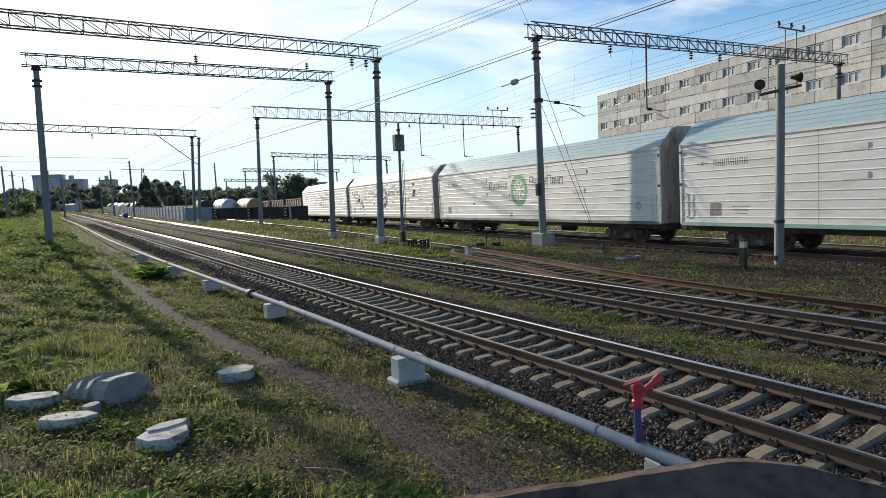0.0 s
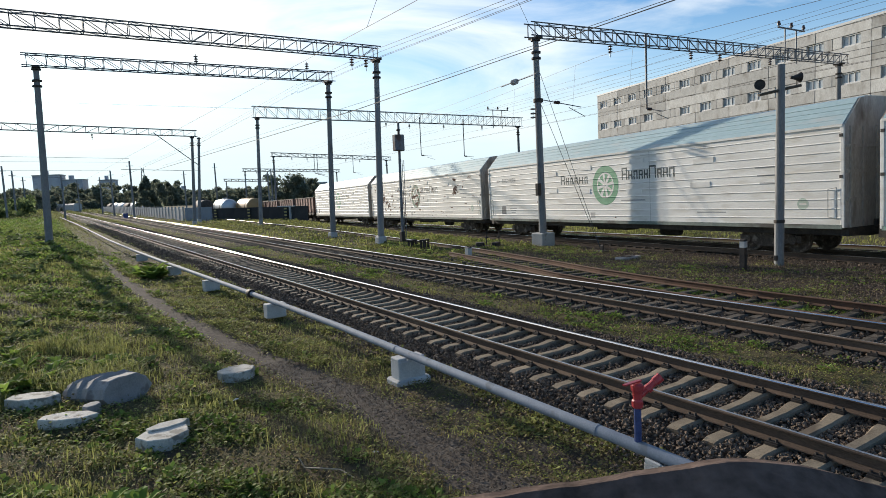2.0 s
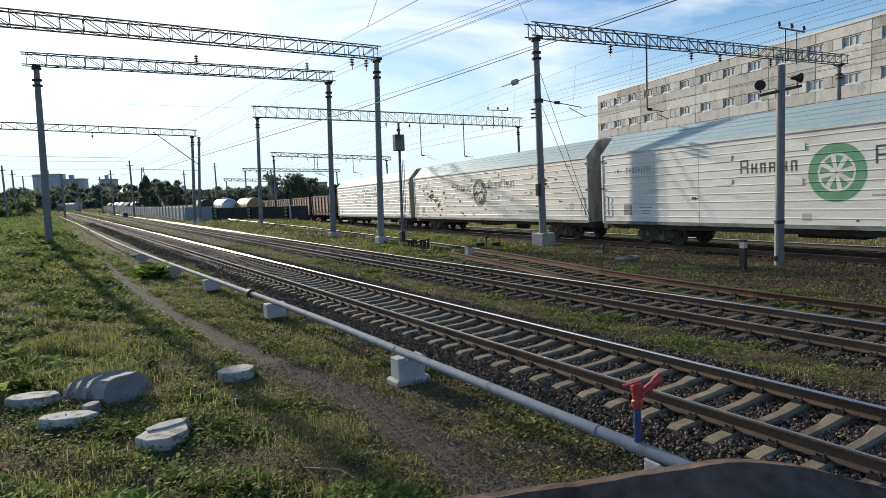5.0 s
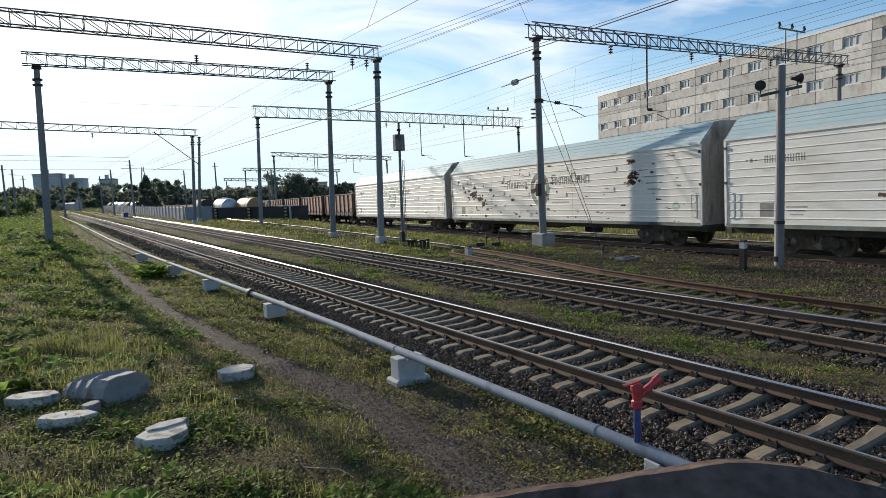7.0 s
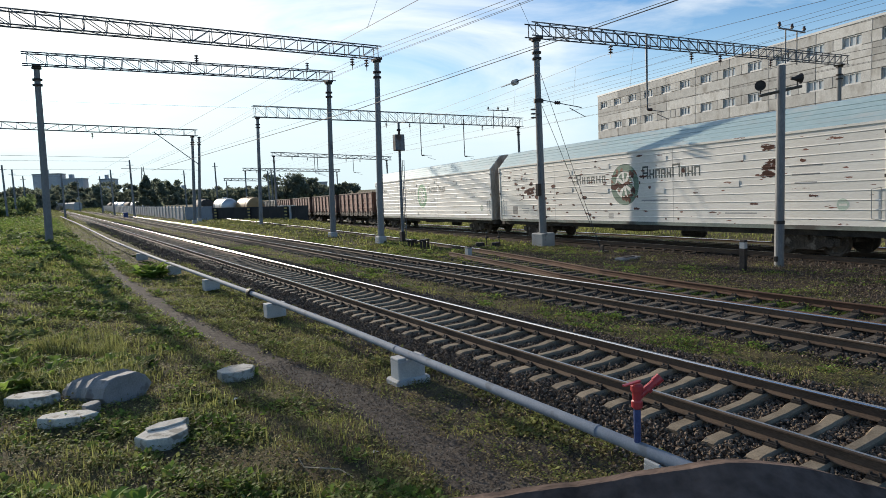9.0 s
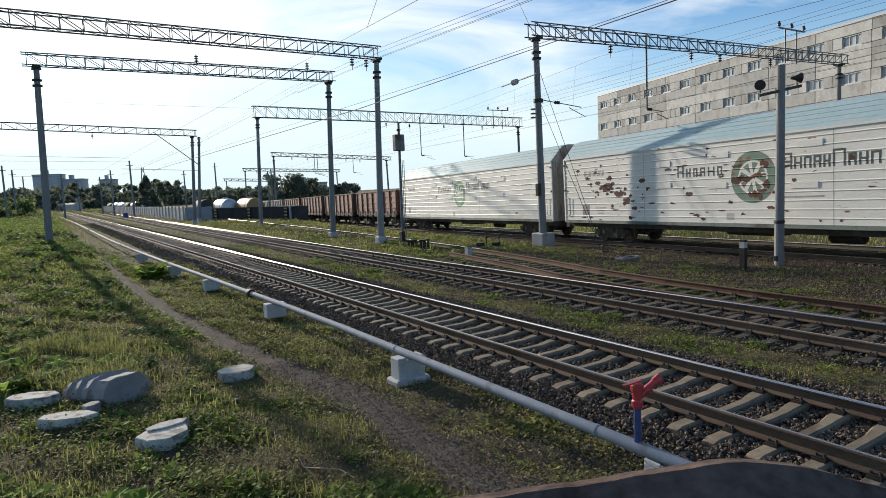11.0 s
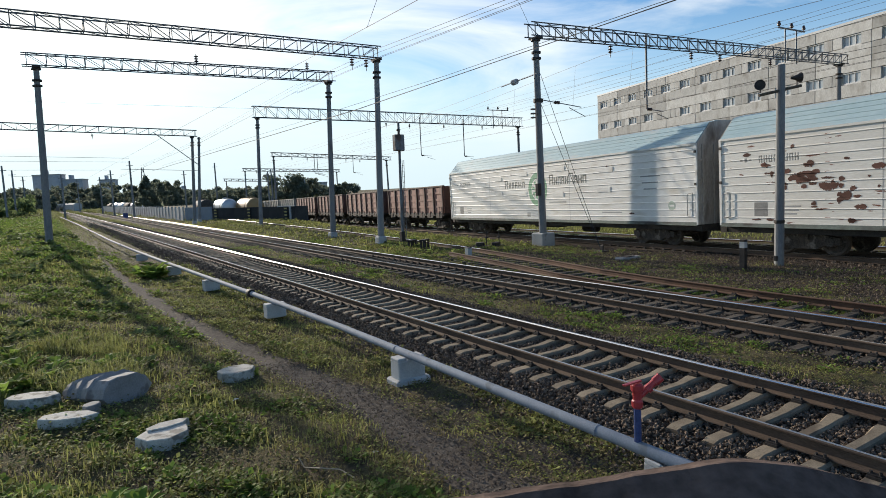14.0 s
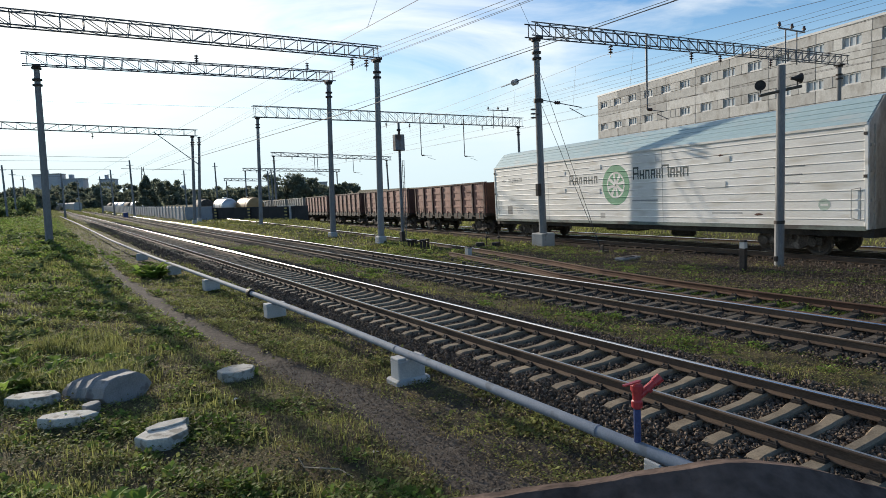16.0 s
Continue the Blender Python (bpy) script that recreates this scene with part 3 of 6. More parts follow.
gantry(33.6, -11.0, 9.55, 10.86, [(9.2, 0, -0.3, 9.58, True), (-11.3, 0, 0.4, -11.0, True)],
       "grey lattice gantry with concrete poles spanning the near lines", [(8.0, 0.2), (8.9, 0.2)], (), z1=10.66)
gantry(42.1, -7.7, 10.3, 10.76, [(-7.58, 0, 0.78, -7.28, False), (9.7, 0, -0.4, 10.1, True)],
       "grey lattice gantry with a leaning pole over the near lines", [], (), depth=0.64, tops=(1.3, 8.6))
gantry(67.0, 12.2, 48.6, 11.18, [(11.95, 0, -0.6, 12.45, True), (48.2, 0, -1.0, 48.1, False)],
       "long lattice gantry over the goods lines", [(27.8, 0.4), (31, 0.4), (36, 0.4), (42, 0.4)], [(32.5, 6.9), (39.0, 6.7)], z1=10.6, depth=1.15, bay=1.2)
gantry(25.1, 14.2, 46.6, 10.45, [(14.45, -0.1, -0.35, 14.45, 2), (46.0, 0, -0.6, 45.9, False)],
       "long lattice gantry over the goods train beside a concrete pole", [(20.0, 0.5), (27.3, 0.5), (30.3, 0.5), (36.2, 0.5)], [(23.05, 7.0)], z1=11.1)
gantry(82.0, -26.0, 9.15, 11.8, [(8.2, 0, -0.3, 8.78, True)], "distant lattice gantry with a braced twin pole", [(-2, 0.5)], bay=1.3, z1=10.55, depth=0.72)
gantry(115.0, 29.3, 53.8, 10.0, [(29.4, 0, -1.5, 29.5, False), (53.2, 0, -2, 53.0, False)], "far lattice gantry against the sky", [(33, 0.3), (36, 0.3), (44, 0.3), (47, 0.3)], [(37.4, 6.6), (38.0, 6.4), (45.5, 6.5)], bay=1.6, t=0.06, z1=8.8)
gantry(165.0, 37.6, 64.2, 9.3, [(37.8, 0, -2, 38.0, False), (45.6, 0, -2, 45.6, False), (63.5, 0, -2, 63.5, False)], "smaller far lattice gantry beyond the trees", [(41, 0.3), (52, 0.3)], bay=1.9, t=0.08, z1=8.3)
gantry(230.0, 48.6, 66.0, 8.4, [(49.0, 0, -2, 49.2, False), (65.0, 0, -2, 65.0, False)], "smallest far lattice gantry over the yard", [], bay=2.4, t=0.11, z1=7.6, depth=0.8)


def twin_pole():
    p = empty("catenary_pole", pose(10.15, 88.2, -0.3), "slender concrete pole with a long diagonal strut", "pole")
    concrete_pole(p, (-0.1, 0, 0), (0.75, 0, 11.3))
    part("strut", tubed((0.5, 0, 7.6), (-5.2, -3.0, 11.6), 0.05, seg=6), GALV, p)
    part("arm", tubed((0.4, 0, 6.9), (-9.0, -1.0, 7.3), 0.03, seg=6), GALV, p)


twin_pole()


def bracket_arms():
    """The arm on the gantry pole beside the goods train."""
    a = empty("cantilever_arm", pose(14.5, 25.1, 7.0), "steel cantilever arm with insulator clamped to a concrete pole", "cantilever")
    part("tube", tubed((0.1, -0.12, 0.25), (3.0, -0.1, -0.05), 0.025, seg=6), GALV, a)
    part("insulator", lathe(bmesh.new(), [(0.03, 1.0), (0.1, 1.08), (0.04, 1.14), (0.1, 1.22), (0.04, 1.28), (0.1, 1.34), (0.03, 1.4)], 8, "x", (0, -0.12, 0.14)), CERAMIC, a)
    part("steady_arm", tubed((2.1, -0.1, -0.1), (3.3, -0.1, -0.55), 0.02, seg=6), GALV, a)
    part("clamp", lathe(bmesh.new(), [(0.2, 0.1), (0.26, 0.12), (0.26, 0.3), (0.2, 0.32)], 12), IRON, a)
    c = empty("switch_box", pose(14.27, 24.95, 2.6), "dark metal switch box strapped to a concrete pole", "box")
    part("case", boxed(-0.2, -0.12, -0.32, 0.02, 0.12, 0.32, bevel=0.02), IRON, c)
    part("conduit", tubed((-0.08, 0, 0.3), (-0.02, 0, 4.2), 0.018, seg=6), GALV, c)
    d = empty("insulator_cluster", pose(13.95, 24.8, 6.5), "small round insulator cluster on the pole", "insulator")
    for z in (0.0, 0.22, -0.2):
        part("disc", lathe(bmesh.new(), [(0.03, -0.05), (0.14, -0.03), (0.14, 0.03), (0.03, 0.05)], 10, at=(-0.1, 0, z)), CERAMIC, d)
    part("bracket", tubed((-0.1, 0, 0), (0.45, 0.15, 0), 0.02, seg=6), IRON, d)


bracket_arms()


def loudspeaker_pole():
    s = empty("loudspeaker_pole", pose(12.88, 11.5, -0.35), "grey concrete pole carrying two loudspeakers on a crossbar", "pole")
    part("pole", tubed((0, 0, -0.3), (0.05, 0, 6.8), 0.155, 0.125, 14), POLE, s)
    c = part("crossbar", tubed((-0.6, 0.36, 5.84), (0.6, -0.36, 6.10), 0.055, seg=6), TIMBER, s)
    for x, y, z, turn in ((-0.58, 0.34, 6.16, 119), (0.48, -0.29, 6.36, -123)):
        h = part("horn", lathe(bmesh.new(), [(0.04, -0.22), (0.06, -0.10), (0.10, 0.0), (0.155, 0.10), (0.17, 0.12), (0.15, 0.11)], 16, "y"), IRON, s, "dark round loudspeaker horn", m=pose(x, y, z, 0, 0, turn))
        part("stem", tubed((x, y, z - 0.25), (x, y, z), 0.02, seg=6), IRON, s)
    part("band", lathe(bmesh.new(), [(0.155, 1.6), (0.17, 1.61), (0.17, 1.7), (0.155, 1.71)], 12), IRON, s)
    part("junction_box", boxed(-0.26, -0.05, 0.35, -0.14, 0.05, 0.52, bevel=0.01), IRON, s)


loudspeaker_pole()


def top_bracket():
    """The wire bracket on top of the long gantry."""
    for x, y, z, k in ((38.7, 25.1, 11.35, 1.0), (44.5, 67.0, 11.0, 1.0)):
        b = empty("wire_bracket", pose(x, y, z), "three-pin wire bracket standing on a gantry", "bracket")
        for dx in (-0.6, 0.9):
            part("post", tubed((dx, 0, -0.7), (dx, 0, 1.7), 0.05, seg=6), GALV, b)
        part("bar", tubed((-1.5, 0, 1.7), (2.0, 0, 1.7), 0.06, seg=6), GALV, b)
        for dx in (-1.4, 0.25, 1.9):
            part("pin_insulator", lathe(bmesh.new(), [(0.03, 1.7), (0.03, 1.8), (0.13, 1.85), (0.13, 1.95), (0.08, 2.05), (0.1, 2.1), (0.03, 2.15)], 8, at=(dx, 0, 0)), CERAMIC, b)


top_bracket()


def signal_mast():
    s = empty("signal_mast", pose(10.15, 32.6, -0.35), "slim steel mast with a grey relay cabinet and ladder", "mast")
    part("tube", tubed((0, 0, -0.2), (0.12, 0, 7.2), 0.10, 0.07, 10), GALV, s)
    part("cabinet", boxed(-0.24, -0.18, 5.55, 0.38, 0.18, 6.5, bevel=0.03), GALV, s, "grey metal cabinet")
    part("cap", lathe(bmesh.new(), [(0.07, 6.7), (0.12, 6.72), (0.12, 6.8), (0.06, 6.82)], 10, at=(0.1, 0, 0)), IRON, s)
    for y in (-0.1, 0.1):
        part("ladder_rail", tubed((0.22, y, 0.1), (0.3, y, 5.0), 0.018, seg=6), GALV, s)
    for k in range(14):
        part("rung", tubed((0.225 + k * 0.005, -0.1, 0.4 + k * 0.33), (0.225 + k * 0.005, 0.1, 0.4 + k * 0.33), 0.012, seg=5), GALV, s)
    part("foot_box", boxed(-0.13, -0.13, 0.2, 0.13, 0.13, 0.8, bevel=0.02), IRON, s)


signal_mast()


def wires():
    def wire(name, a, b, r, sag=0.0, n=14, label="thin dark overhead wire"):
        a, b = Vector(a), Vector(b)
        bm = bmesh.new()
        pts = [a.lerp(b, i / n) - Vector((0, 0, sag * 4 * (i / n) * (1 - i / n))) for i in range(n + 1)]
        rings = []
        for i, p in enumerate(pts):
            t = (pts[min(i + 1, n)] - pts[max(i - 1, 0)]).normalized()
            u = t.cross(Vector((0, 0, 1))).normalized()
            v = u.cross(t)
            rings.append([bm.verts.new(p + (u * math.cos(q) + v * math.sin(q)) * r) for q in (0, 2.094, 4.189)])
        for p, q in zip(rings, rings[1:]):
            for i in range(3):
                bm.faces.new((p[i], p[(i + 1) % 3], q[(i + 1) % 3], q[i]))
        ob = new(name, mesh_of(name, bm, WIRE))
        return tagged(ob, label, "wire", "overhead wires")

    def strung(a, b, r=0.009, back=40, on=150, name="contact_wire"):
        """A wire through two places, carried on past both."""
        a, b = Vector(a), Vector(b)
        d = (b - a).normalized()
        wire(name, a - d * back, b, r)
        if on:
            wire(name, b, b + Vector((d.x, d.y, 0)) * on, r)

    def drop(a, b):
        wire("hanger_wire", a, b, 0.006, 0, 2, "thin hanger between two wires")

    # over the near lines
    strung((0.3, 13.44, 7.56), (0.3, 27.6, 7.58), 0.011, name="messenger_wire")
    strung((4.6, 9.62, 6.95), (4.6, 26.33, 6.66), 0.012, 20, 60, "messenger_wire"), strung((4.52, 9.6, 6.93), (4.52, 26.3, 6.62), 0.014, 20, 60, "messenger_wire"), strung((4.6, 11.82, 6.99), (4.6, 19.02, 6.90), 0.009, 20, 60)
    for z0, z1, r in ((8.54, 8.85, 0.010), (8.40, 8.69, 0.008), (8.29, 8.50, 0.009), (8.25, 8.46, 0.008)):
        strung((4.6, 14.5, z0), (4.6, 23.57, z1), r, 25, 10)
        strung((4.6, 33.5, z1 + 0.1), (5.2, 60, z1 - 0.4), r, 0, 90)
    for a, b in (((4.6, 15.4, 8.45), (4.6, 15.4, 6.85)), ((4.6, 14.75, 8.35), (4.6, 13.9, 6.88)), ((0.3, 16.24, 7.55), (0.3, 15.0, 8.6))):
        drop(a, b)
    # over the goods lines
    strung((15.52, 11.81, 8.80), (17.15, 23.21, 9.3), 0.010, 40, 0, "messenger_wire"), strung((17.15, 23.21, 9.3), (19.38, 38.91, 8.59), 0.010, 0, 0, "messenger_wire"), strung((19.38, 38.91, 8.59), (23.4, 66.8, 9.6), 0.010, 0, 60, "messenger_wire")
    for a, b in (((31.48, 17.48, 12.28), (32.21, 22.62, 12.24)), ((33.41, 16.87, 12.19), (34.15, 22.05, 12.22)), ((35.02, 17.52, 12.15), (35.65, 21.93, 12.09))):
        strung(a, b, 0.010, 40, 100)
    for z in (9.41, 8.88, 8.66):
        strung((22.19, 23.18, z), (23.9, 35.18, z - 0.18), 0.009, 40, 110)
    strung((15.18, 9.4, 6.84), (15.74, 13.32, 6.87), 0.009, 30, 130), strung((19.6, 9.4, 7.1), (20.16, 13.32, 7.08), 0.009, 30, 130), strung((24.6, 9.4, 7.9), (25.16, 13.32, 7.9), 0.009, 30, 130)
    strung((14.13, 24.75, 8.54), (15.75, 36.13, 8.27), 0.010, 0, 110)
    for x, y, z, low in ((18.0, 29.2, 9.03, 6.9), (18.35, 31.6, 8.92, 6.9), (17.45, 25.3, 9.2, 6.9), (16.8, 20.8, 9.2, 6.9)):
        drop((x, y, z), (x + 0.1, y + 0.4, low))
    # guy wires of the pole beside the goods train
    wire("guy_wire", (14.6, 25.0, 8.6), (13.4, 19.9, -0.3), 0.014, 0, 2, "taut steel guy wire"), wire("guy_wire", (14.6, 25.0, 7.0), (13.4, 19.9, -0.3), 0.014, 0, 2, "taut steel guy wire")
    # cross wires on the far left
    wire("cross_wire", (-10.20, 80, 13.99), (12.31, 67, 12.09), 0.012), wire("cross_wire", (-30, 130, 12.2), (7.1, 130, 10.9), 0.03), wire("cross_wire", (-30, 130, 11.2), (7.1, 130, 10.2), 0.02), wire("cross_wire", (-30, 150, 10.6), (5.6, 150, 9.7), 0.025), wire("cross_wire", (-11.6, 150, 8.9), (-3.4, 150, 8.5), 0.025)


wires()


def line_insulator():
    i = empty("line_insulator", pose(14.13, 24.75, 8.5), "pale glass insulator on a stayed wire beside the pole", "insulator")
    d = Vector((1.62, 11.38, -0.27)).normalized()
    q = d.to_track_quat("Z", "Y").to_matrix().to_4x4()
    for k in range(3):
        part("disc", lathe(bmesh.new(), [(0.03, -0.06), (0.15, -0.04), (0.16, 0.0), (0.05, 0.05)], 12), PALE, i, m=Matrix.Translation(d * (2.0 + k * 0.16)) @ q)
    part("link", tubed(d * 0.3, d * 3.6, 0.022, seg=6), IRON, i)


line_insulator()


def guy_anchor():
    a = empty("guy_anchor", pose(13.4, 19.9, -0.35), "dark iron anchor block for guy wires", "anchor")
    part("block", boxed(-0.25, -0.25, -0.15, 0.25, 0.25, 0.12, bevel=0.04), IRON, a)
    part("eye", boxed(-0.04, -0.1, 0.1, 0.04, 0.1, 0.35, bevel=0.02), IRON, a)


guy_anchor()


# ---- the goods train ----
def side_frame_mesh():
    bm = bmesh.new()
    for y in (-1.02, 1.02):
        pts = [(-1.25, 0.62), (-1.25, 0.38), (-0.75, 0.36), (-0.45, 0.22), (0.45, 0.22), (0.75, 0.36), (1.25, 0.38), (1.25, 0.62), (0.6, 0.72), (-0.6, 0.72)]
        a = [bm.verts.new((px, y - 0.09, pz)) for px, pz in pts]
        c = [bm.verts.new((px, y + 0.09, pz)) for px, pz in pts]
        for i in range(len(pts)):
            j = (i + 1) % len(pts)
            bm.faces.new((a[i], a[j], c[j], c[i]))
        bm.faces.new(a[::-1]), bm.faces.new(c)
        for px in (-0.93, 0.93):
            lathe(bm, [(0.16, y - 0.16), (0.17, y - 0.1), (0.17, y + 0.1), (0.16, y + 0.16)], 10, "y", (px, 0, 0.475))
        for px in (-0.2, 0, 0.2):
            lathe(bm, [(0.075, 0.3), (0.085, 0.33), (0.085, 0.62), (0.075, 0.65)], 8, "z", (px, y - 0.02, 0))
    box(bm, -0.22, -1.2, 0.55, 0.22, 1.2, 0.85)
    bmesh.ops.recalc_face_normals(bm, faces=bm.faces)
    return mesh_of("side_frame", bm, BOGIE)


def wheelset_mesh():
    bm = bmesh.new()
    for s in (-1, 1):
        prof = [(0.10, -0.09), (0.13, -0.08), (0.36, -0.02), (0.40, -0.065), (0.475, -0.065), (0.48, 0.04), (0.505, 0.05), (0.505, 0.075), (0.40, 0.075), (0.36, 0.03), (0.12, 0.05), (0.10, 0.08)]
        pr = [(r, s * 0.7975 + (-h if s > 0 else h)) for r, h in prof]
        lathe(bm, pr, 20, "y")
        for k in range(3):
            q = 2.1 * k
            box(bm, 0.24 * math.cos(q) - 0.04, s * 0.84 - 0.02, 0.24 * math.sin(q) - 0.04, 0.24 * math.cos(q) + 0.04, s * 0.84 + 0.02, 0.24 * math.sin(q) + 0.04)
    lathe(bm, [(0.085, -1.1), (0.085, 1.1)], 10, "y")
    bmesh.ops.recalc_face_normals(bm, faces=bm.faces)
    return mesh_of("wheelset", bm, BOGIE)


SIDE_FRAME, WHEELSET = side_frame_mesh(), wheelset_mesh()


def add_bogies(w, reach):
    for x in (-reach, reach):
        b = part("bogie_frame", SIDE_FRAME, None, w, "black cast bogie frame", m=pose(x, 0, 0))
        for k in (-0.93, 0.93):
            part("wheelset", WHEELSET, None, b, m=pose(k, 0, 0.475))


def add_couplers(w, half):
    for s in (-1, 1):
        part("coupler", boxed(s * (half + 0.1) - 0.55, -0.15, 0.92, s * (half + 0.1) + 0.50, 0.15, 1.2, bevel=0.04), UNDER, w)
        part("brake_hose", tubed((s * half, 0.35, 0.95), (s * (half + 0.45), 0.3, 0.55), 0.03, seg=6), UNDER, w)


HALF = 11.53      # half the body's length of a car carrier
EAVE, TOP, SIDE = 4.28, 5.12, 1.62


RIB_Z = [1.32 + k * 0.303 for k in range(10)]
RIB = [(-0.020, 0.0), (-0.014, 0.018), (-0.004, 0.020), (0.026, 0.0)]      # height from the rib's middle, how far it stands out


def paint_skin(bm, x0, x1, z0, z1, lift):
    """A patch of paint on the near side that follows the ribs."""
    zs = sorted({z0, z1} | {z + a for z in RIB_Z for a, _ in RIB if z0 < z + a < z1})
    out = []
    for z in zs:
        d = max([float(np.interp(z - r, [a for a, _ in RIB], [b for _, b in RIB], 0, 0)) for r in RIB_Z if abs(z - r) < 0.05] or [0.0])
        out.append([bm.verts.new((x, -SIDE - d - lift, z)) for x in (x0, x1)])
    for a, b in zip(out, out[1:]):
        bm.faces.new((a[0], a[1], b[1], b[0]))
    return bm


def painted(w, name, x, z, lx, lz, mat, lift=0.003, label="", sub=None):
    return part(name, paint_skin(bmesh.new(), x - lx / 2, x + lx / 2, z - lz / 2, z + lz / 2, lift), mat, sub or w, label)


def face_plate(w, name, x, z, lx, lz, mat, label="", depth=0.012, sub=None):
    """A thin raised plate on the near side: middle x, z and size."""
    return part(name, boxed(x - lx / 2, -SIDE - depth - 0.012, z - lz / 2, x + lx / 2, -SIDE + 0.004, z + lz / 2), mat, sub or w, label)


def car_carrier(name_label, paint, logo, letters, peel, seed, sill=SILL):
    """A closed car-carrying wagon. Its x runs towards the train's head, its near side is -y, z = 0 at the rail head."""
    rnd = random.Random(seed)
    w = empty("car_carrier_wagon", Matrix(), name_label, "wagon", "car carriers of the goods train")
    part("body", extrude_profile(bmesh.new(), [(-SIDE, 1.02), (SIDE, 1.02), (SIDE, EAVE), (-SIDE, EAVE)], -HALF, HALF), paint, w)
    bm = bmesh.new()
    extrude_profile(bm, [(-SIDE - 0.02, EAVE), (SIDE + 0.02, EAVE), (0.86, TOP), (0.45, TOP + 0.08), (-0.45, TOP + 0.08), (-0.86, TOP)], -HALF, HALF)
    roof = part("roof", bm, ROOF, w, "grey-blue ribbed roof with sloped shoulders")
    # horizontal ribs of the side walls and the roof shoulders
    rib = mesh_of("rib", extrude_profile(bmesh.new(), [(0.0, -0.020), (-0.018, -0.014), (-0.020, -0.004), (0.0, 0.026)], -HALF, HALF), paint)
    for z in RIB_Z:
        part("rib", rib, None, w, m=pose(0, -SIDE, z))
        part("rib", rib, None, w, m=pose(0, SIDE, z, 0, 0, 180))
    seam = mesh_of("roof_seam", boxed(-HALF, -0.014, -0.014, HALF, 0.014, 0.014), ROOF)
    for s in (-1, 1):
        for k in range(1, 5):
            f = k / 5
            part("roof_seam", seam, None, roof, m=pose(0, s * (SIDE + (0.86 - SIDE) * f), EAVE + (TOP - EAVE) * f + 0.006, s * -48, 0, 0))
        part("eave_rail", boxed(-HALF - 0.01, s * SIDE - 0.045, EAVE - 0.06, HALF + 0.01, s * SIDE + 0.045, EAVE + 0.02), paint, w)
        part("sill", boxed(-HALF, s * SIDE - 0.03, 0.96, HALF, s * SIDE + 0.03, 1.10), sill, w, "green painted bottom sill")
    for s in (-1, 1):
        e = part("end_wall", extrude_profile(bmesh.new(), [(-SIDE + 0.02, 1.0), (SIDE - 0.02, 1.0), (SIDE - 0.02, EAVE), (0.85, TOP - 0.01), (0.44, TOP + 0.06), (-0.44, TOP + 0.06), (-0.85, TOP - 0.01), (-SIDE + 0.02, EAVE)], s * HALF - 0.04 + s * 0.03, s * HALF + 0.04 + s * 0.03), END, w, "soiled end wall with ribs")
        for y in (-1.35, -0.7, 0, 0.7, 1.35):
            part("end_post", boxed(s * HALF + s * 0.06 - 0.04, y - 0.05, 1.0, s * HALF + s * 0.06 + 0.06, y + 0.05, EAVE - 0.05), END, e)
        for z in (1.9, 2.8, 3.6):
            part("end_beam", boxed(s * HALF + s * 0.07 - 0.03, -1.55, z - 0.05, s * HALF + s * 0.07 + 0.04, 1.55, z + 0.05), END, e)
        # corner post and grab rail on the near side
        part("corner_post", boxed(s * HALF - 0.06, -SIDE - 0.03, 1.0, s * HALF + 0.06, -SIDE + 0.05, EAVE, bevel=0.01), paint, w)
        hr = bmesh.new()
        x = s * (HALF - 0.45)
        for a, b in (((x, 1.35), (x, 2.25)), ((x, 2.25), (x + s * 0.28, 2.3)), ((x + s * 0.28, 1.3), (x + s * 0.28, 2.3)), ((x, 1.35), (x + s * 0.28, 1.3))):
            tube(hr, (a[0], -SIDE - 0.05, a[1]), (b[0], -SIDE - 0.05, b[1]), 0.012, seg=5)
        part("grab_rail", hr, MARK, w)
        part("hinge", boxed(s * (HALF - 0.02) - 0.05, -SIDE - 0.06, 3.9, s * (HALF - 0.02) + 0.05, -SIDE - 0.02, 4.0), IRON, w)
        part("hinge", boxed(s * (HALF - 0.02) - 0.05, -SIDE - 0.06, 2.6, s * (HALF - 0.02) + 0.05, -SIDE - 0.02, 2.7), IRON, w)
        part("headstock", boxed(s * HALF - 0.2, -1.45, 0.72, s * HALF + 0.1, 1.45, 1.0), UNDER, w)
    # underframe
    part("underframe", extrude_profile(bmesh.new(), [(-1.45, 0.98), (-1.4, 0.74), (-0.3, 0.66), (0.3, 0.66), (1.4, 0.74), (1.45, 0.98)], -HALF, HALF), UNDER, w)
    part("brake_gear", boxed(-2.2, -0.5, 0.54, 0.2, 0.3, 0.72, bevel=0.06), UNDER, w)
    part("air_tank", lathe(bmesh.new(), [(0.1, 1.6), (0.2, 1.7), (0.2, 2.8), (0.1, 2.9)], 10, "x", (0, 0.3, 0.5)), UNDER, w)
    add_bogies(w, 8.5), add_couplers(w, HALF)
    # panels, joints and writing as bars
    for x in (-5.6, 3.0):
        painted(w, "panel_joint", x, 2.65, 0.025, 3.1, JOINT)
    for x, z, l in ((-4.4, 3.55, 0.8), (-1.5, 3.72, 0.9), (2.2, 3.82, 0.9), (6.0, 3.55, 1.0), (-4.4, 2.65, 0.8), (-1.6, 2.55, 0.9), (2.0, 2.45, 1.0), (5.8, 2.6, 1.0)):
        face_plate(w, "vent_panel", x, z, l, 0.22, paint, depth=0.012)
    painted(w, "data_plate", -HALF + 1.75, 1.62, 0.55, 0.5, PLATE, label="dark data plate")
    for k in range(3):
        painted(w, "data_bar", -HALF + 2.9, 1.72 - k * 0.13, 0.8 - 0.15 * k, 0.05, MARK)
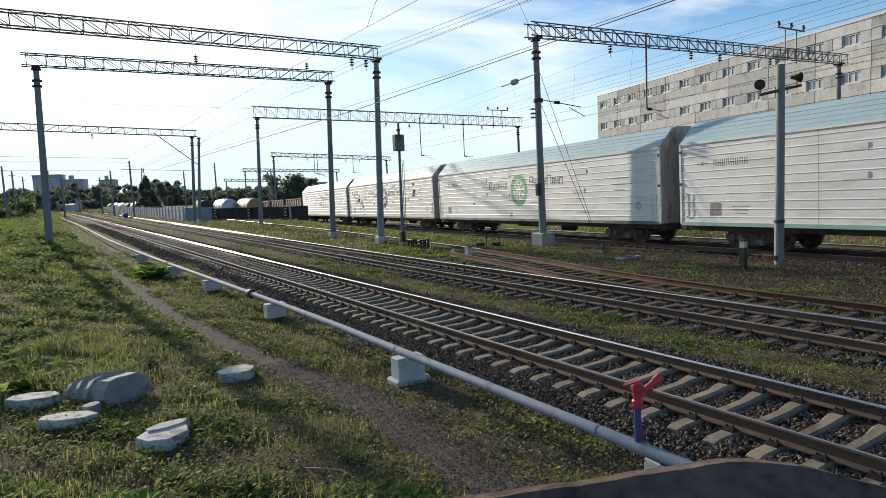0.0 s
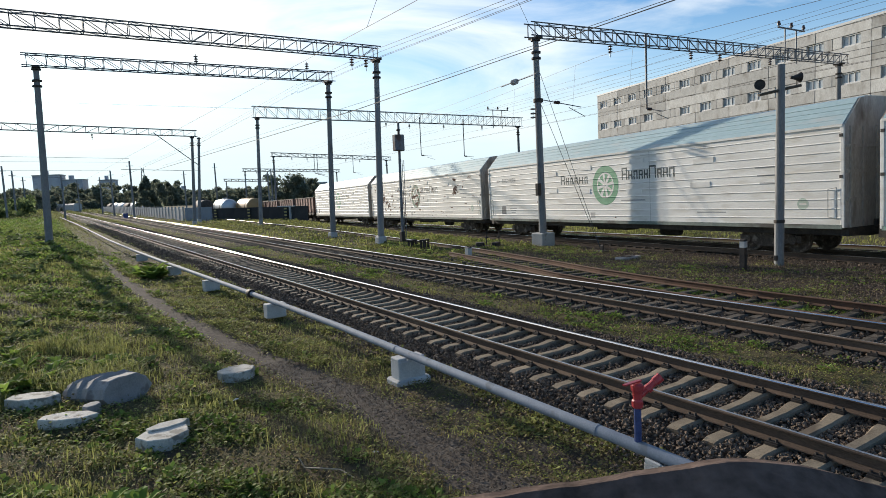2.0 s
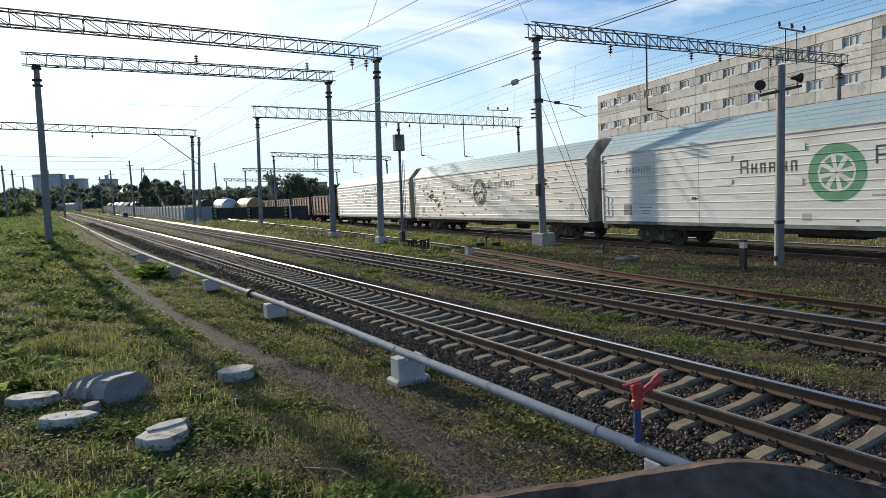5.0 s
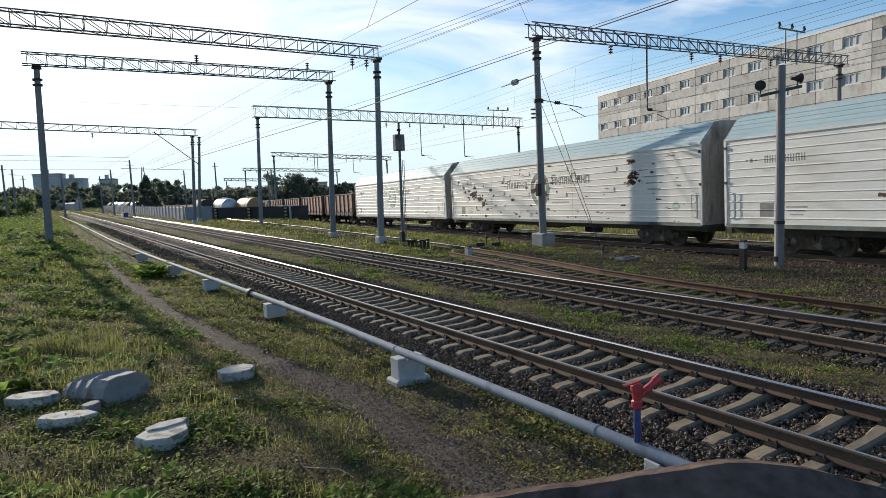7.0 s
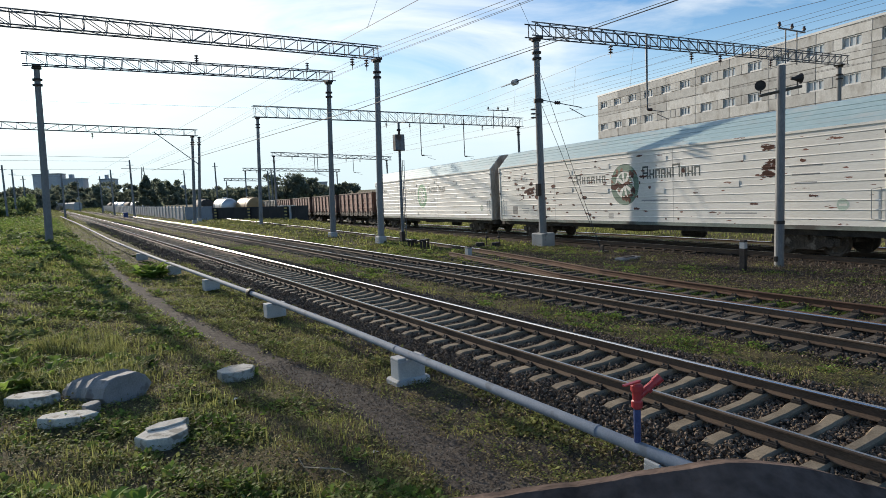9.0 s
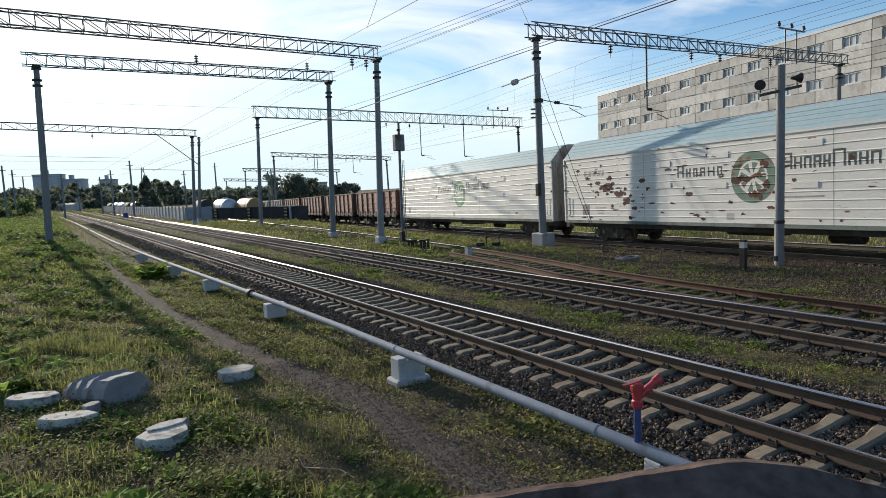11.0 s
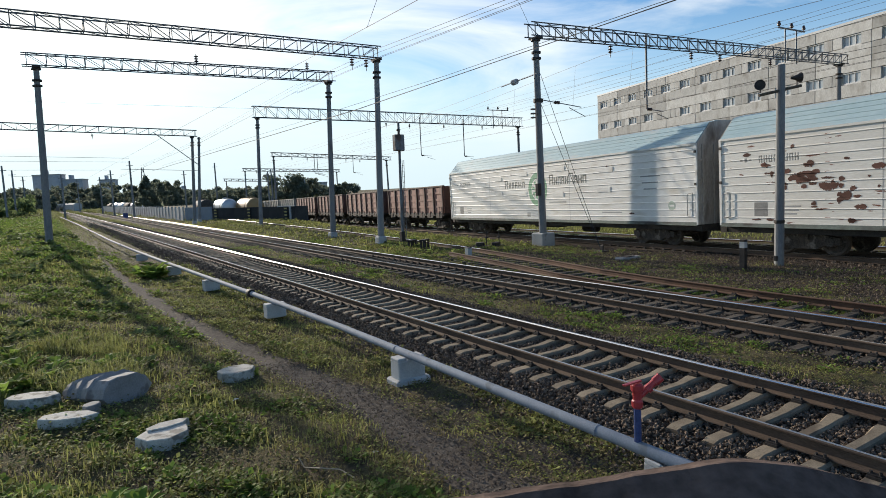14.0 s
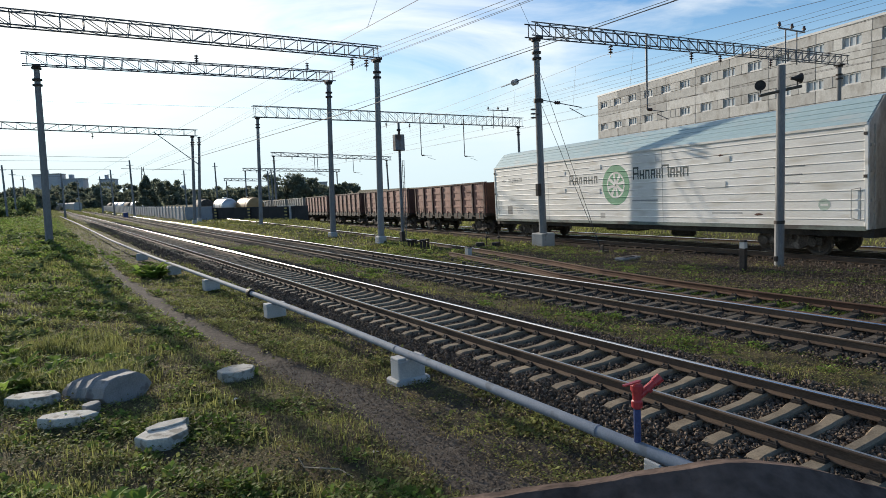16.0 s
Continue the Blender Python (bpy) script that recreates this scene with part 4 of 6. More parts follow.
    painted(w, "inspection_plate", -1.0, 1.35, 0.35, 0.26, JOINT)
    for k in range(8):
        for dx, dz, lx, lz in ((-0.05, 0, 0.035, 0.26), (0.05, 0, 0.035, 0.26), (0, 0.11 - 0.11 * (k % 3), 0.1, 0.035)):
            painted(w, "number_bar", -HALF + 1.75 + k * 0.2 + dx, 3.42 + dz, lx, lz, PLATE)
    for k in range(3):
        painted(w, "number_bar", -HALF + 0.95 + k * 0.19, 3.42, 0.11, 0.05 + 0.09 * (k % 2), PLATE)
    for k in range(3):
        painted(w, "note_bar", HALF - 2.6, 3.1 - k * 0.28, 1.2 - 0.2 * k, 0.06, MARK)
    painted(w, "note_bar", HALF - 5.2, 1.5, 1.4, 0.05, MARK)
    painted(w, "note_bar", 1.9, 2.05, 1.6, 0.06, MARK)
    mark = disc(w, "round_mark", HALF - 1.35, 1.78, 0.0, 0.2, FADED, 0.003)
    painted(w, "mark_bar", HALF - 1.35, 1.78, 0.26, 0.07, paint, 0.005, sub=mark)
    if logo:
        d = disc(w, "logo_disc", 0.0, 2.80, 0.0, 0.95, logo, 0.003, "round green emblem with a pale wheel")
        disc(w, "logo_ring", 0.0, 2.80, 0.54, 0.62, paint, 0.005, sub=d)
        for k in range(8):
            q = math.pi * k / 4 + 0.2
            bm = bmesh.new()
            for j in range(12):
                r = 0.09 + j * 0.038
                wide = 0.03 + 0.02 * j / 11 + 0.019
                paint_skin(bm, r * math.cos(q) - wide, r * math.cos(q) + wide, 2.80 + r * math.sin(q) - wide, 2.80 + r * math.sin(q) + wide, 0.005 + 0.00005 * j)
            part("logo_spoke", bm, paint, d)
    if letters:
        # a brand name stands here: bars of its letters' size and colour
        x = -3.62
        for k, (lw, lh) in enumerate(((0.34, 0.50), (0.24, 0.36), (0.22, 0.36), (0.26, 0.36), (0.32, 0.36), (0.24, 0.36))):
            letter_bar(w, x + lw / 2, 3.14, lw, lh, letters, k)
            x += lw + 0.13
        x = 1.2
        for k, (lw, lh) in enumerate(((0.36, 0.56), (0.28, 0.40), (0.26, 0.40), (0.26, 0.40), (0.24, 0.40), (0.42, 0.56), (0.26, 0.40), (0.28, 0.40), (0.30, 0.40))):
            letter_bar(w, x + lw / 2, 3.2, lw, lh, letters, k)
            x += lw + 0.075
    # flaked paint with a shape of its own
    for x, z, n, spread in peel:
        for _ in range(n):
            flake(w, x + rnd.gauss(0, spread), min(max(z + rnd.gauss(0, spread * 0.55), 1.25), 4.05), rnd, 1.5 if spread in (0.6, 0.55) else 0.8)
    return w


def disc(w, name, x, z, r0, r1, mat, lift, label="", sub=None):
    """A painted disc or ring on the ribbed side, in narrow upright strips."""
    bm = bmesh.new()
    n = max(12, int(2 * r1 / 0.025))
    for k in range(n):
        a, b = x - r1 + 2 * r1 * k / n, x - r1 + 2 * r1 * (k + 1) / n
        c = (a + b) / 2 - x
        h = math.sqrt(max(r1 * r1 - c * c, 1e-6))
        low = math.sqrt(r0 * r0 - c * c) if abs(c) < r0 else 0.0
        if low:
            paint_skin(bm, a, b, z - h, z - low, lift), paint_skin(bm, a, b, z + low, z + h, lift)
        else:
            paint_skin(bm, a, b, z - h, z + h, lift)
    return part(name, bm, mat, sub or w, label)


def letter_bar(w, x, z, lw, lh, mat, k):
    """Plain strokes that stand for one letter: a frame or two posts."""
    t = 0.07
    bm = bmesh.new()
    kind = k % 3
    z0, z1 = z - 0.2, z - 0.2 + lh
    paint_skin(bm, x - lw / 2, x - lw / 2 + t, z0, z1, 0.004)
    paint_skin(bm, x + lw / 2 - t, x + lw / 2, z0, z1, 0.004)
    if kind != 1:
        paint_skin(bm, x - lw / 2 + t, x + lw / 2 - t, z1 - t, z1, 0.004)
    if kind != 2:
        paint_skin(bm, x - lw / 2 + t, x + lw / 2 - t, z0 + lh * 0.4, z0 + lh * 0.4 + t, 0.004)
    part("letter_bar", bm, mat, w)


def flake(w, x, z, rnd, big=1.0):
    """A bare rusty patch, ragged, wider than high."""
    bm = bmesh.new()
    a, b = rnd.uniform(0.05, 0.26) * big, rnd.uniform(0.03, 0.11) * big
    n = max(4, int(2 * a / 0.035))
    up, dn = 1.0, 1.0
    for k in range(n):
        c = (k + 0.5) / n * 2 - 1
        up, dn = min(max(up + rnd.uniform(-0.45, 0.45), 0.35), 1.3), min(max(dn + rnd.uniform(-0.45, 0.45), 0.35), 1.3)
        h = b * math.sqrt(1 - c * c)
        paint_skin(bm, x + a * (c - 1 / n), x + a * (c + 1 / n), z - h * dn, z + h * up, 0.0065)
    part("rust_patch", bm, RUST, w)


def gondola(paint, label, posts):
    """An open goods wagon with vertical side posts."""
    w = empty("gondola_wagon", Matrix(), label, "wagon", "open wagons of the goods train")
    h = 6.1
    stiff = mesh_of("stiffener", extrude_profile(bmesh.new(), [(-0.02, -0.07), (0.02, -0.07), (0.02, 0.07), (-0.02, 0.07)], -0.66, 0.66), paint)
    for s in (-1, 1):
        part("side_wall", boxed(-h, s * 1.5 - 0.04, 1.42, h, s * 1.5 + 0.04, 3.42), paint, w)
        part("top_rail", boxed(-h, s * 1.5 - 0.09, 3.40, h, s * 1.5 + 0.09, 3.52, bevel=0.015), posts, w)
        part("side_sill", boxed(-h, s * 1.5 - 0.08, 1.18, h, s * 1.5 + 0.08, 1.42), UNDER, w)
        post = mesh_of("post", extrude_profile(bmesh.new(), [(-0.12, 1.3), (0.12, 1.3), (0.12, 3.42), (-0.12, 3.42)], -0.08, 0.08), posts)
        for k in range(8):
            part("post", post, None, w, m=pose(-h + 0.1 + k * (2 * h - 0.2) / 7, s * 1.52, 0))
        for k in range(7):
            for z in (1.9, 2.42, 2.94):
                part("stiffener", stiff, None, w, m=pose(-h + 1.0 + k * 1.714, s * 1.55, z))
            part("latch", boxed(-h + 0.98 + k * 1.714, s * 1.58 - 0.03, 1.1, -h + 1.03 + k * 1.714, s * 1.58 + 0.03, 1.55), paint, w)
            part("hatch", boxed(-h + 0.4 + k * 1.714, s * 1.54 - 0.05, 1.0, -h + 1.6 + k * 1.714, s * 1.54 + 0.05, 1.36, bevel=0.03), UNDER, w)
        part("end_wall", boxed(s * h - 0.05, -1.5, 1.4, s * h + 0.05, 1.5, 3.46), posts, w)
        for y in (-0.75, 0, 0.75):
            part("end_post", boxed(s * (h + 0.07) - 0.06, y - 0.07, 1.2, s * (h + 0.07) + 0.06, y + 0.07, 3.4), paint, w)
        lad = bmesh.new()
        for dx in (0, 0.32):
            tube(lad, (s * (h - 0.55) + dx, -1.66, 0.55), (s * (h - 0.55) + dx, -1.66, 1.9), 0.015, seg=5)
        for z in (0.65, 0.95, 1.25, 1.55):
            tube(lad, (s * (h - 0.55), -1.66, z), (s * (h - 0.55) + 0.32, -1.66, z), 0.015, seg=5)
        part("step_ladder", lad, IRON, w)
    part("floor", boxed(-h, -1.5, 1.25, h, 1.5, 1.42), UNDER, w)
    part("underframe", boxed(-h - 0.2, -0.55, 0.75, h + 0.2, 0.55, 1.25), UNDER, w)
    add_bogies(w, 4.33), add_couplers(w, h + 0.2)
    return w


train = [
    (car_carrier("white ribbed car carrier with a dark data plate and faded numbers", WHITE_WAGON, None, None, [], 1), -0.5 * 24.26),
    (car_carrier("white ribbed car carrier with a green round emblem", WHITE_WAGON, GREEN, LETTER, [(-4, 1.6, 2, 2.0)], 2, DARKSILL), 0.5 * 24.26),
    (car_carrier("white ribbed car carrier with peeling rusty paint", PEEL_WAGON, OLDGREEN, LETTER,
                 [(-8.0, 2.7, 13, 0.6), (-7.2, 1.9, 12, 1.2), (-2.5, 2.3, 12, 1.6), (-5.0, 2.4, 8, 1.2), (-9.6, 3.0, 8, 0.8), (7.6, 3.85, 9, 0.13), (7.6, 3.2, 16, 0.2), (7.5, 2.9, 14, 0.22), (-4.5, 3.0, 8, 1.5), (0.0, 2.75, 11, 0.55), (-1.5, 2.1, 6, 1.6), (2.5, 2.0, 5, 1.5), (5.5, 2.2, 5, 2.0)], 3, DARKSILL), 1.5 * 24.26),
    (car_carrier("last white car carrier with a pale green emblem", WHITE_WAGON, GREEN, LETTER, [(6, 3.2, 2, 2.0)], 4, DARKSILL), 2.5 * 24.26),
]
brown = gondola(GONDOLA, "brown open goods wagon with vertical side posts", POSTBROWN)
grey = gondola(GREYGON, "dusty grey open goods wagon with vertical side posts", GREYGON)
for k in range(9):
    g = brown if k == 0 else grey if k == 4 else copy_thing(brown if k < 4 else grey, Matrix())
    train.append((g, 3 * 24.26 + (k + 0.5) * 13.92))

TURN = Matrix((-RUN, ACROSS, (-RUN).cross(ACROSS))).transposed().to_4x4()   # x towards the train's head


def travelled(t):
    """Metres that the train has moved at t seconds, slowing a little."""
    return 24.26 * (0.16675 * t - 0.001776 * t * t + 0.00003516 * t ** 3)


# ---- the long panel building ----
def factory():
    turn = math.degrees(math.atan2(-math.cos(radians(16.5)), -math.sin(radians(16.5))))   # x runs along the facade, towards the camera's side
    b = empty("factory_building", pose(72.57, 75.39, -1.5, 0, 0, turn), "long grey panel-concrete factory with rows of windows", "building")
    L, H, D = 92.0, 18.2, 30.0
    part("core", boxed(0.2, 0.35, 0, L, D, H - 0.2), PANEL, b)
    part("roof", boxed(-0.1, -0.05, H - 0.05, L + 0.1, D + 0.1, H + 0.18), FRAME, b, "pale metal roof edge")
    pitch = 4.1
    n = int(L / pitch)
    # horizontal bands of panels; the window bands carry openings between piers
    edges = [0.0, 2.4, 4.2, 5.8, 7.4, 8.75, 10.05, 11.2, 12.45, 13.55, 14.8, 16.0, 17.1, H]
    shared = {}

    def panel(x0, x1, z0, z1):
        key = (round(x1 - x0, 2), round(z1 - z0, 2))
        if key not in shared:
            shared[key] = mesh_of("panel", boxed(0.02, 0, 0.02, key[0] - 0.02, 0.34, key[1] - 0.02, bevel=0.02), PANEL)
        part("panel", shared[key], None, b, m=pose(x0, random.uniform(-0.015, 0.015), z0))

    windows = (8.75, 12.45, 16.0)
    wide = pitch * 1.5
    for z0, z1 in zip(edges, edges[1:]):
        if z0 < 5.8:
            continue
        if z0 in windows:
            for k in range(n):
                c = 2.0 + k * pitch
                panel(c - 2.05 if k else 0.0, c - 1.0, z0, z1)
                panel(c + 1.0, c + 2.05, z0, z1)
                if (k * 7 + int(z0)) % 9 == 4 and z0 < 16:
                    panel(c - 1.0, c + 1.0, z0, z1)
                    continue
                w = part("window", boxed(c - 1.0, 0.10, z0, c + 1.0, 0.24, z0 + 0.14), FRAME, b, "metal framed factory window")
                part("pane", boxed(c - 0.97, 0.25, z0 + 0.05, c + 0.97, 0.27, z1 - 0.03), GLASS, w)
                for q in (-0.98, -0.36, 0.30, 0.94):
                    part("mullion", boxed(c + q - 0.035, 0.17, z0 + 0.07, c + q + 0.035, 0.245, z1 - 0.05), FRAME, w)
                part("head", boxed(c - 1.0, 0.12, z1 - 0.10, c + 1.0, 0.24, z1), FRAME, w)
        else:
            x = 0.0
            while x < L - 0.5:
                e = min(x + wide, L)
                panel(x, e, z0, z1)
                x = e
    part("base_wall", boxed(0, 0, 0, L, 0.34, 5.78), PANEL, b)


factory()


# ---- the near left side: pipeline, hydrant, stones ----
def pipeline():
    p = empty("pipeline", Matrix(), "grey-blue painted steel pipe on low concrete blocks", "pipe")
    ys = np.concatenate([np.arange(-6, 40, 3.0), np.arange(40, 172, 12.0)])

    def place(y):
        x = float(pipe_x(y))
        wave = 0.006 * math.sin(y * 0.25)
        return Vector((x + wave, y, 0.20 + 0.004 * math.sin(y * 0.3) + max(0.0, (float(ground_z(x, y)) + 0.28)) * 0.9))
    for a, b in zip(ys, ys[1:]):
        part("pipe_length", tube(bmesh.new(), place(a), place(b), 0.068, seg=16, caps=False), PIPE, p, smooth=True)
    for y in (4.85, 9.6, 13.5, 45.0):
        q = place(y)
        part("flange", lathe(bmesh.new(), [(0.069, -0.02), (0.075, -0.02), (0.075, 0.02), (0.069, 0.02)], 16, "y", q), PIPE, p)
    part("coupling", lathe(bmesh.new(), [(0.07, -0.12), (0.12, -0.11), (0.13, 0.0), (0.12, 0.11), (0.07, 0.12)], 16, "y", place(18.2)), IRON, p, "dark bolted coupling")
    part("coupling", lathe(bmesh.new(), [(0.07, -0.12), (0.12, -0.11), (0.13, 0.0), (0.12, 0.11), (0.07, 0.12)], 16, "y", place(74)), IRON, p, "dark bolted coupling")
    return place


pipe_at = pipeline()


def pipe_support(y, w=0.62, d=0.34, h=0.40):
    q = pipe_at(y)
    g = float(ground_z(q.x, y))
    s = empty("pipe_support", pose(q.x, y, g - 0.03, 0, 0, random.uniform(-6, 6)), "pale concrete block carrying the pipe", "block", "pipe supports")
    top = q.z - 0.07 - g + 0.03
    part("block", boxed(-w / 2, -d / 2, 0.1, w / 2, d / 2, top, bevel=0.02), PALE, s)
    if y < 12:
        part("footing", boxed(-w / 2 - 0.07, -d / 2 - 0.06, -0.1, w / 2 + 0.07, d / 2 + 0.06, 0.13, bevel=0.03), PALE, s)
    part("cheek", boxed(-w / 2, -d / 2 + 0.01, top - 0.02, -0.09, d / 2 - 0.01, top + 0.045, bevel=0.015), PALE, s)
    part("cheek", boxed(0.09, -d / 2 + 0.01, top - 0.02, w / 2, d / 2 - 0.01, top + 0.045, bevel=0.015), PALE, s)


for yy in (4.0, 9.2, 16.2, 22.6, 28.6, 37.0):
    pipe_support(yy, *((0.52, 0.30) if yy != 4.0 else (0.24, 0.24)))


def hydrant():
    q = pipe_at(4.28)
    h = empty("water_hydrant", pose(q.x, q.y, q.z), "blue standpipe with a red painted valve head", "hydrant")
    part("standpipe", tubed((0, 0, 0.06), (0, 0, 0.50), 0.038, seg=12), BLUE, h)
    v = part("valve", lathe(bmesh.new(), [(0.04, 0.42), (0.058, 0.44), (0.058, 0.50), (0.045, 0.52), (0.048, 0.58), (0.066, 0.62), (0.066, 0.67), (0.045, 0.69)], 14), RED, h, "red valve body")
    part("outlet", tubed((0.02, 0, 0.54), (0.19, -0.09, 0.70), 0.038, seg=12), RED, v)
    part("outlet_cap", tubed((0.175, -0.083, 0.685), (0.235, -0.112, 0.735), 0.05, seg=10), RED, v)
    part("collar", tubed((0.10, -0.047, 0.61), (0.13, -0.062, 0.635), 0.049, seg=10), RED, v)
    part("lever", boxed(-0.2, -0.02, 0.70, 0.05, 0.02, 0.715), RED, v)
    return h


hydrant()


def slab(x, y, r, h, seed, label, mat, tilt=(0, 0), turn=0, cut=None):
    """A broken piece of a concrete column: an uneven prism with chipped rim."""
    rnd = random.Random(seed)
    bm = bmesh.new()
    n = 7
    base = [(r[0] * math.cos(2 * math.pi * i / n) * rnd.uniform(0.93, 1.07), r[1] * math.sin(2 * math.pi * i / n) * rnd.uniform(0.93, 1.07)) for i in range(n)]
    lo = [bm.verts.new((px * 1.02, py * 1.02, -0.06)) for px, py in base]
    hi = [bm.verts.new((px, py, h * rnd.uniform(0.97, 1.02))) for px, py in base]
    for i in range(n):
        bm.faces.new((lo[i], lo[(i + 1) % n], hi[(i + 1) % n], hi[i]))
    bm.faces.new(lo[::-1])
    bm.faces.new(hi)
    bmesh.ops.bevel(bm, geom=[e for e in bm.edges if e.verts[0] in hi and e.verts[1] in hi], offset=0.012, segments=1, affect="EDGES")
    ob = new("broken_concrete_slab", mesh_of("broken_concrete_slab", bm, mat))
    ob.matrix_basis = pose(x, y, float(ground_z(x, y)) + 0.0, tilt[0], tilt[1], turn)
    return tagged(ob, label, "concrete slab", "concrete rubble on the grass")


slab(-6.78, 9.05, (0.36, 0.30), 0.17, 1, "flat cracked pale concrete slab on the grass", STONE, turn=20)
slab(-6.70, 9.27, (0.31, 0.13), 0.195, 11, "thin pale concrete piece lying on a slab", STONE, turn=12)
slab(-7.85, 10.75, (0.42, 0.20), 0.17, 2, "long pale concrete slab on the grass", STONE, turn=-25)
slab(-8.3, 12.3, (0.45, 0.24), 0.17, 3, "flat pale concrete slab beside a boulder", STONE, turn=-25)
slab(-5.15, 11.5, (0.34, 0.30), 0.17, 4, "six-sided pale concrete slab on the grass", STONE, turn=5)
slab(-7.52, 11.0, (0.15, 0.12), 0.20, 5, "small pointed concrete fragment", DARKSTONE, turn=40)


def boulder():
    """A piece of thick column lying on its side, flat face forward, ribs on its shell."""
    b = bmesh.new()
    n, rings = 14, []
    rnd = random.Random(8)
    # an eight-sided end face, its corners as angle and reach
    corner = [(0, 0.54), (48, 0.42), (88, 0.31), (128, 0.40), (180, 0.42), (235, 0.31), (270, 0.25), (318, 0.36), (360, 0.52)]
    for x, r in ((-1.40, 0.60), (-1.33, 0.78), (-1.06, 0.93), (-1.0, 0.85), (-0.72, 1.0), (-0.66, 0.91), (-0.38, 1.04), (-0.32, 0.95), (-0.03, 0.95), (0.0, 0.93)):
        ring = []
        for i in range(n):
            q = 360 * i / n
            reach = float(np.interp(q, [c[0] for c in corner], [c[1] for c in corner])) * r * rnd.uniform(0.97, 1.03)
            ring.append(b.verts.new((x + rnd.uniform(-0.015, 0.015), reach * math.cos(radians(q)), 0.24 * r + 0.86 * reach * math.sin(radians(q)))))
        rings.append(ring)
    for p, q in zip(rings, rings[1:]):
        for i in range(n):
            b.faces.new((p[i], q[i], q[(i + 1) % n], p[(i + 1) % n]))
    b.faces.new(rings[0]), b.faces.new(rings[-1][::-1])
    bmesh.ops.recalc_face_normals(b, faces=b.faces)
    ob = new("broken_concrete_column", mesh_of("broken_concrete_column", b, DARKSTONE))
    x, y = -6.98, 11.42
    ob.matrix_basis = pose(x, y, float(ground_z(x, y)) - 0.07, 0, -6, -62)
    tagged(ob, "thick broken concrete column piece lying on its side", "concrete block", "concrete rubble on the grass")


boulder()


def parapet():
    """The dark coping at the camera's feet."""
    p = empty("parapet", pose(-7.41, 0.36, 2.5, 0, 0, -32.65), "dark weathered coping of the wall in front", "parapet", kind="structure")
    bm = bmesh.new()
    xs = np.linspace(-0.55, 0.5, 60)
    rows = []
    for x in xs:
        top = sum(float(np.interp(x + o, [-0.55, -0.30, -0.233, -0.134, -0.08, -0.025, 0.04, 0.10, 0.173, 0.243, 0.5], [0.20, 0.2323, 0.2415, 0.2498, 0.2558, 0.2635, 0.2685, 0.2515, 0.2274, 0.206, 0.14])) for o in (-0.06, -0.045, -0.03, -0.015, 0, 0.015, 0.03)) / 7 + 0.0006 * math.sin(x * 70) + 0.0004 * math.sin(x * 170)
        rows.append([bm.verts.new((x, yy, zz)) for yy, zz in ((-0.26, -0.6), (-0.26, top - 0.075), (-0.22, top - 0.055), (-0.075, top - 0.028), (-0.07, top - 0.034), (-0.06, top - 0.034), (-0.055, top - 0.022), (-0.012, top), (0.01, top - 0.006), (0.02, -0.6))])
    for a, b in zip(rows, rows[1:]):
        for i in range(9):
            bm.faces.new((a[i], b[i], b[i + 1], a[i + 1]))
    bmesh.ops.recalc_face_normals(bm, faces=bm.faces)
    part("coping", bm, PARAPET, p)
    part("wall", boxed(-0.54, -0.25, -2.9, 0.49, 0.015, -0.3), PARAPET, p)


parapet()


def litter():
    for x, y, r, seed in ((-5.52, 10.25, 0.09, 1), (-4.62, 7.0, 0.05, 2), (-6.0, 9.6, 0.03, 3)):
        rnd = random.Random(seed)
        bm = bmesh.new()
        top = bm.verts.new((0, 0, r * 0.55))
        ring = [bm.verts.new((r * math.cos(q) * rnd.uniform(0.5, 1.3), r * math.sin(q) * rnd.uniform(0.4, 0.9), rnd.uniform(-0.01, r * 0.5))) for q in (0, 1.0, 2.1, 3.1, 4.2, 5.3)]
        for i in range(6):
            bm.faces.new((ring[i], ring[(i + 1) % 6], top))
        bm.faces.new(ring[::-1])
        ob = new("paper_scrap", mesh_of("paper_scrap", bm, PAPER))
        ob.matrix_basis = pose(x, y, float(ground_z(x, y)) + float(hills(x, y)))
        tagged(ob, "crumpled white scrap lying in the grass", "litter", "litter in the grass")
    bm = bmesh.new()
    pts = [(0, 0, 0.02), (0.12, -0.2, 0.05), (0.3, -0.36, 0.04), (0.36, -0.62, 0.02)]
    for a, b in zip(pts, pts[1:]):
        tube(bm, a, b, 0.008, seg=5)
    tube(bm, pts[0], (-0.02, 0.12, 0.10), 0.006, seg=5)
    x, y = -5.55, 7.0
    st = new("dry_stalk", mesh_of("dry_stalk", bm, TWIG))
    st.matrix_basis = pose(x, y, float(ground_z(x, y)) + 0.03)
    tagged(st, "pale dry bent stalk on the ground", "twig")


litter()


def blue_cabinet():
    c = empty("blue_cabinet", pose(5.7, 131, -0.3), "small blue equipment cabinet beside the far lines", "cabinet")
    part("case", boxed(-0.4, -0.35, 0, 0.4, 0.35, 1.0, bevel=0.05), BLUE, c)
    part("roof", boxed(-0.46, -0.4, 1.0, 0.46, 0.4, 1.1, bevel=0.03), BLUE, c)


blue_cabinet()


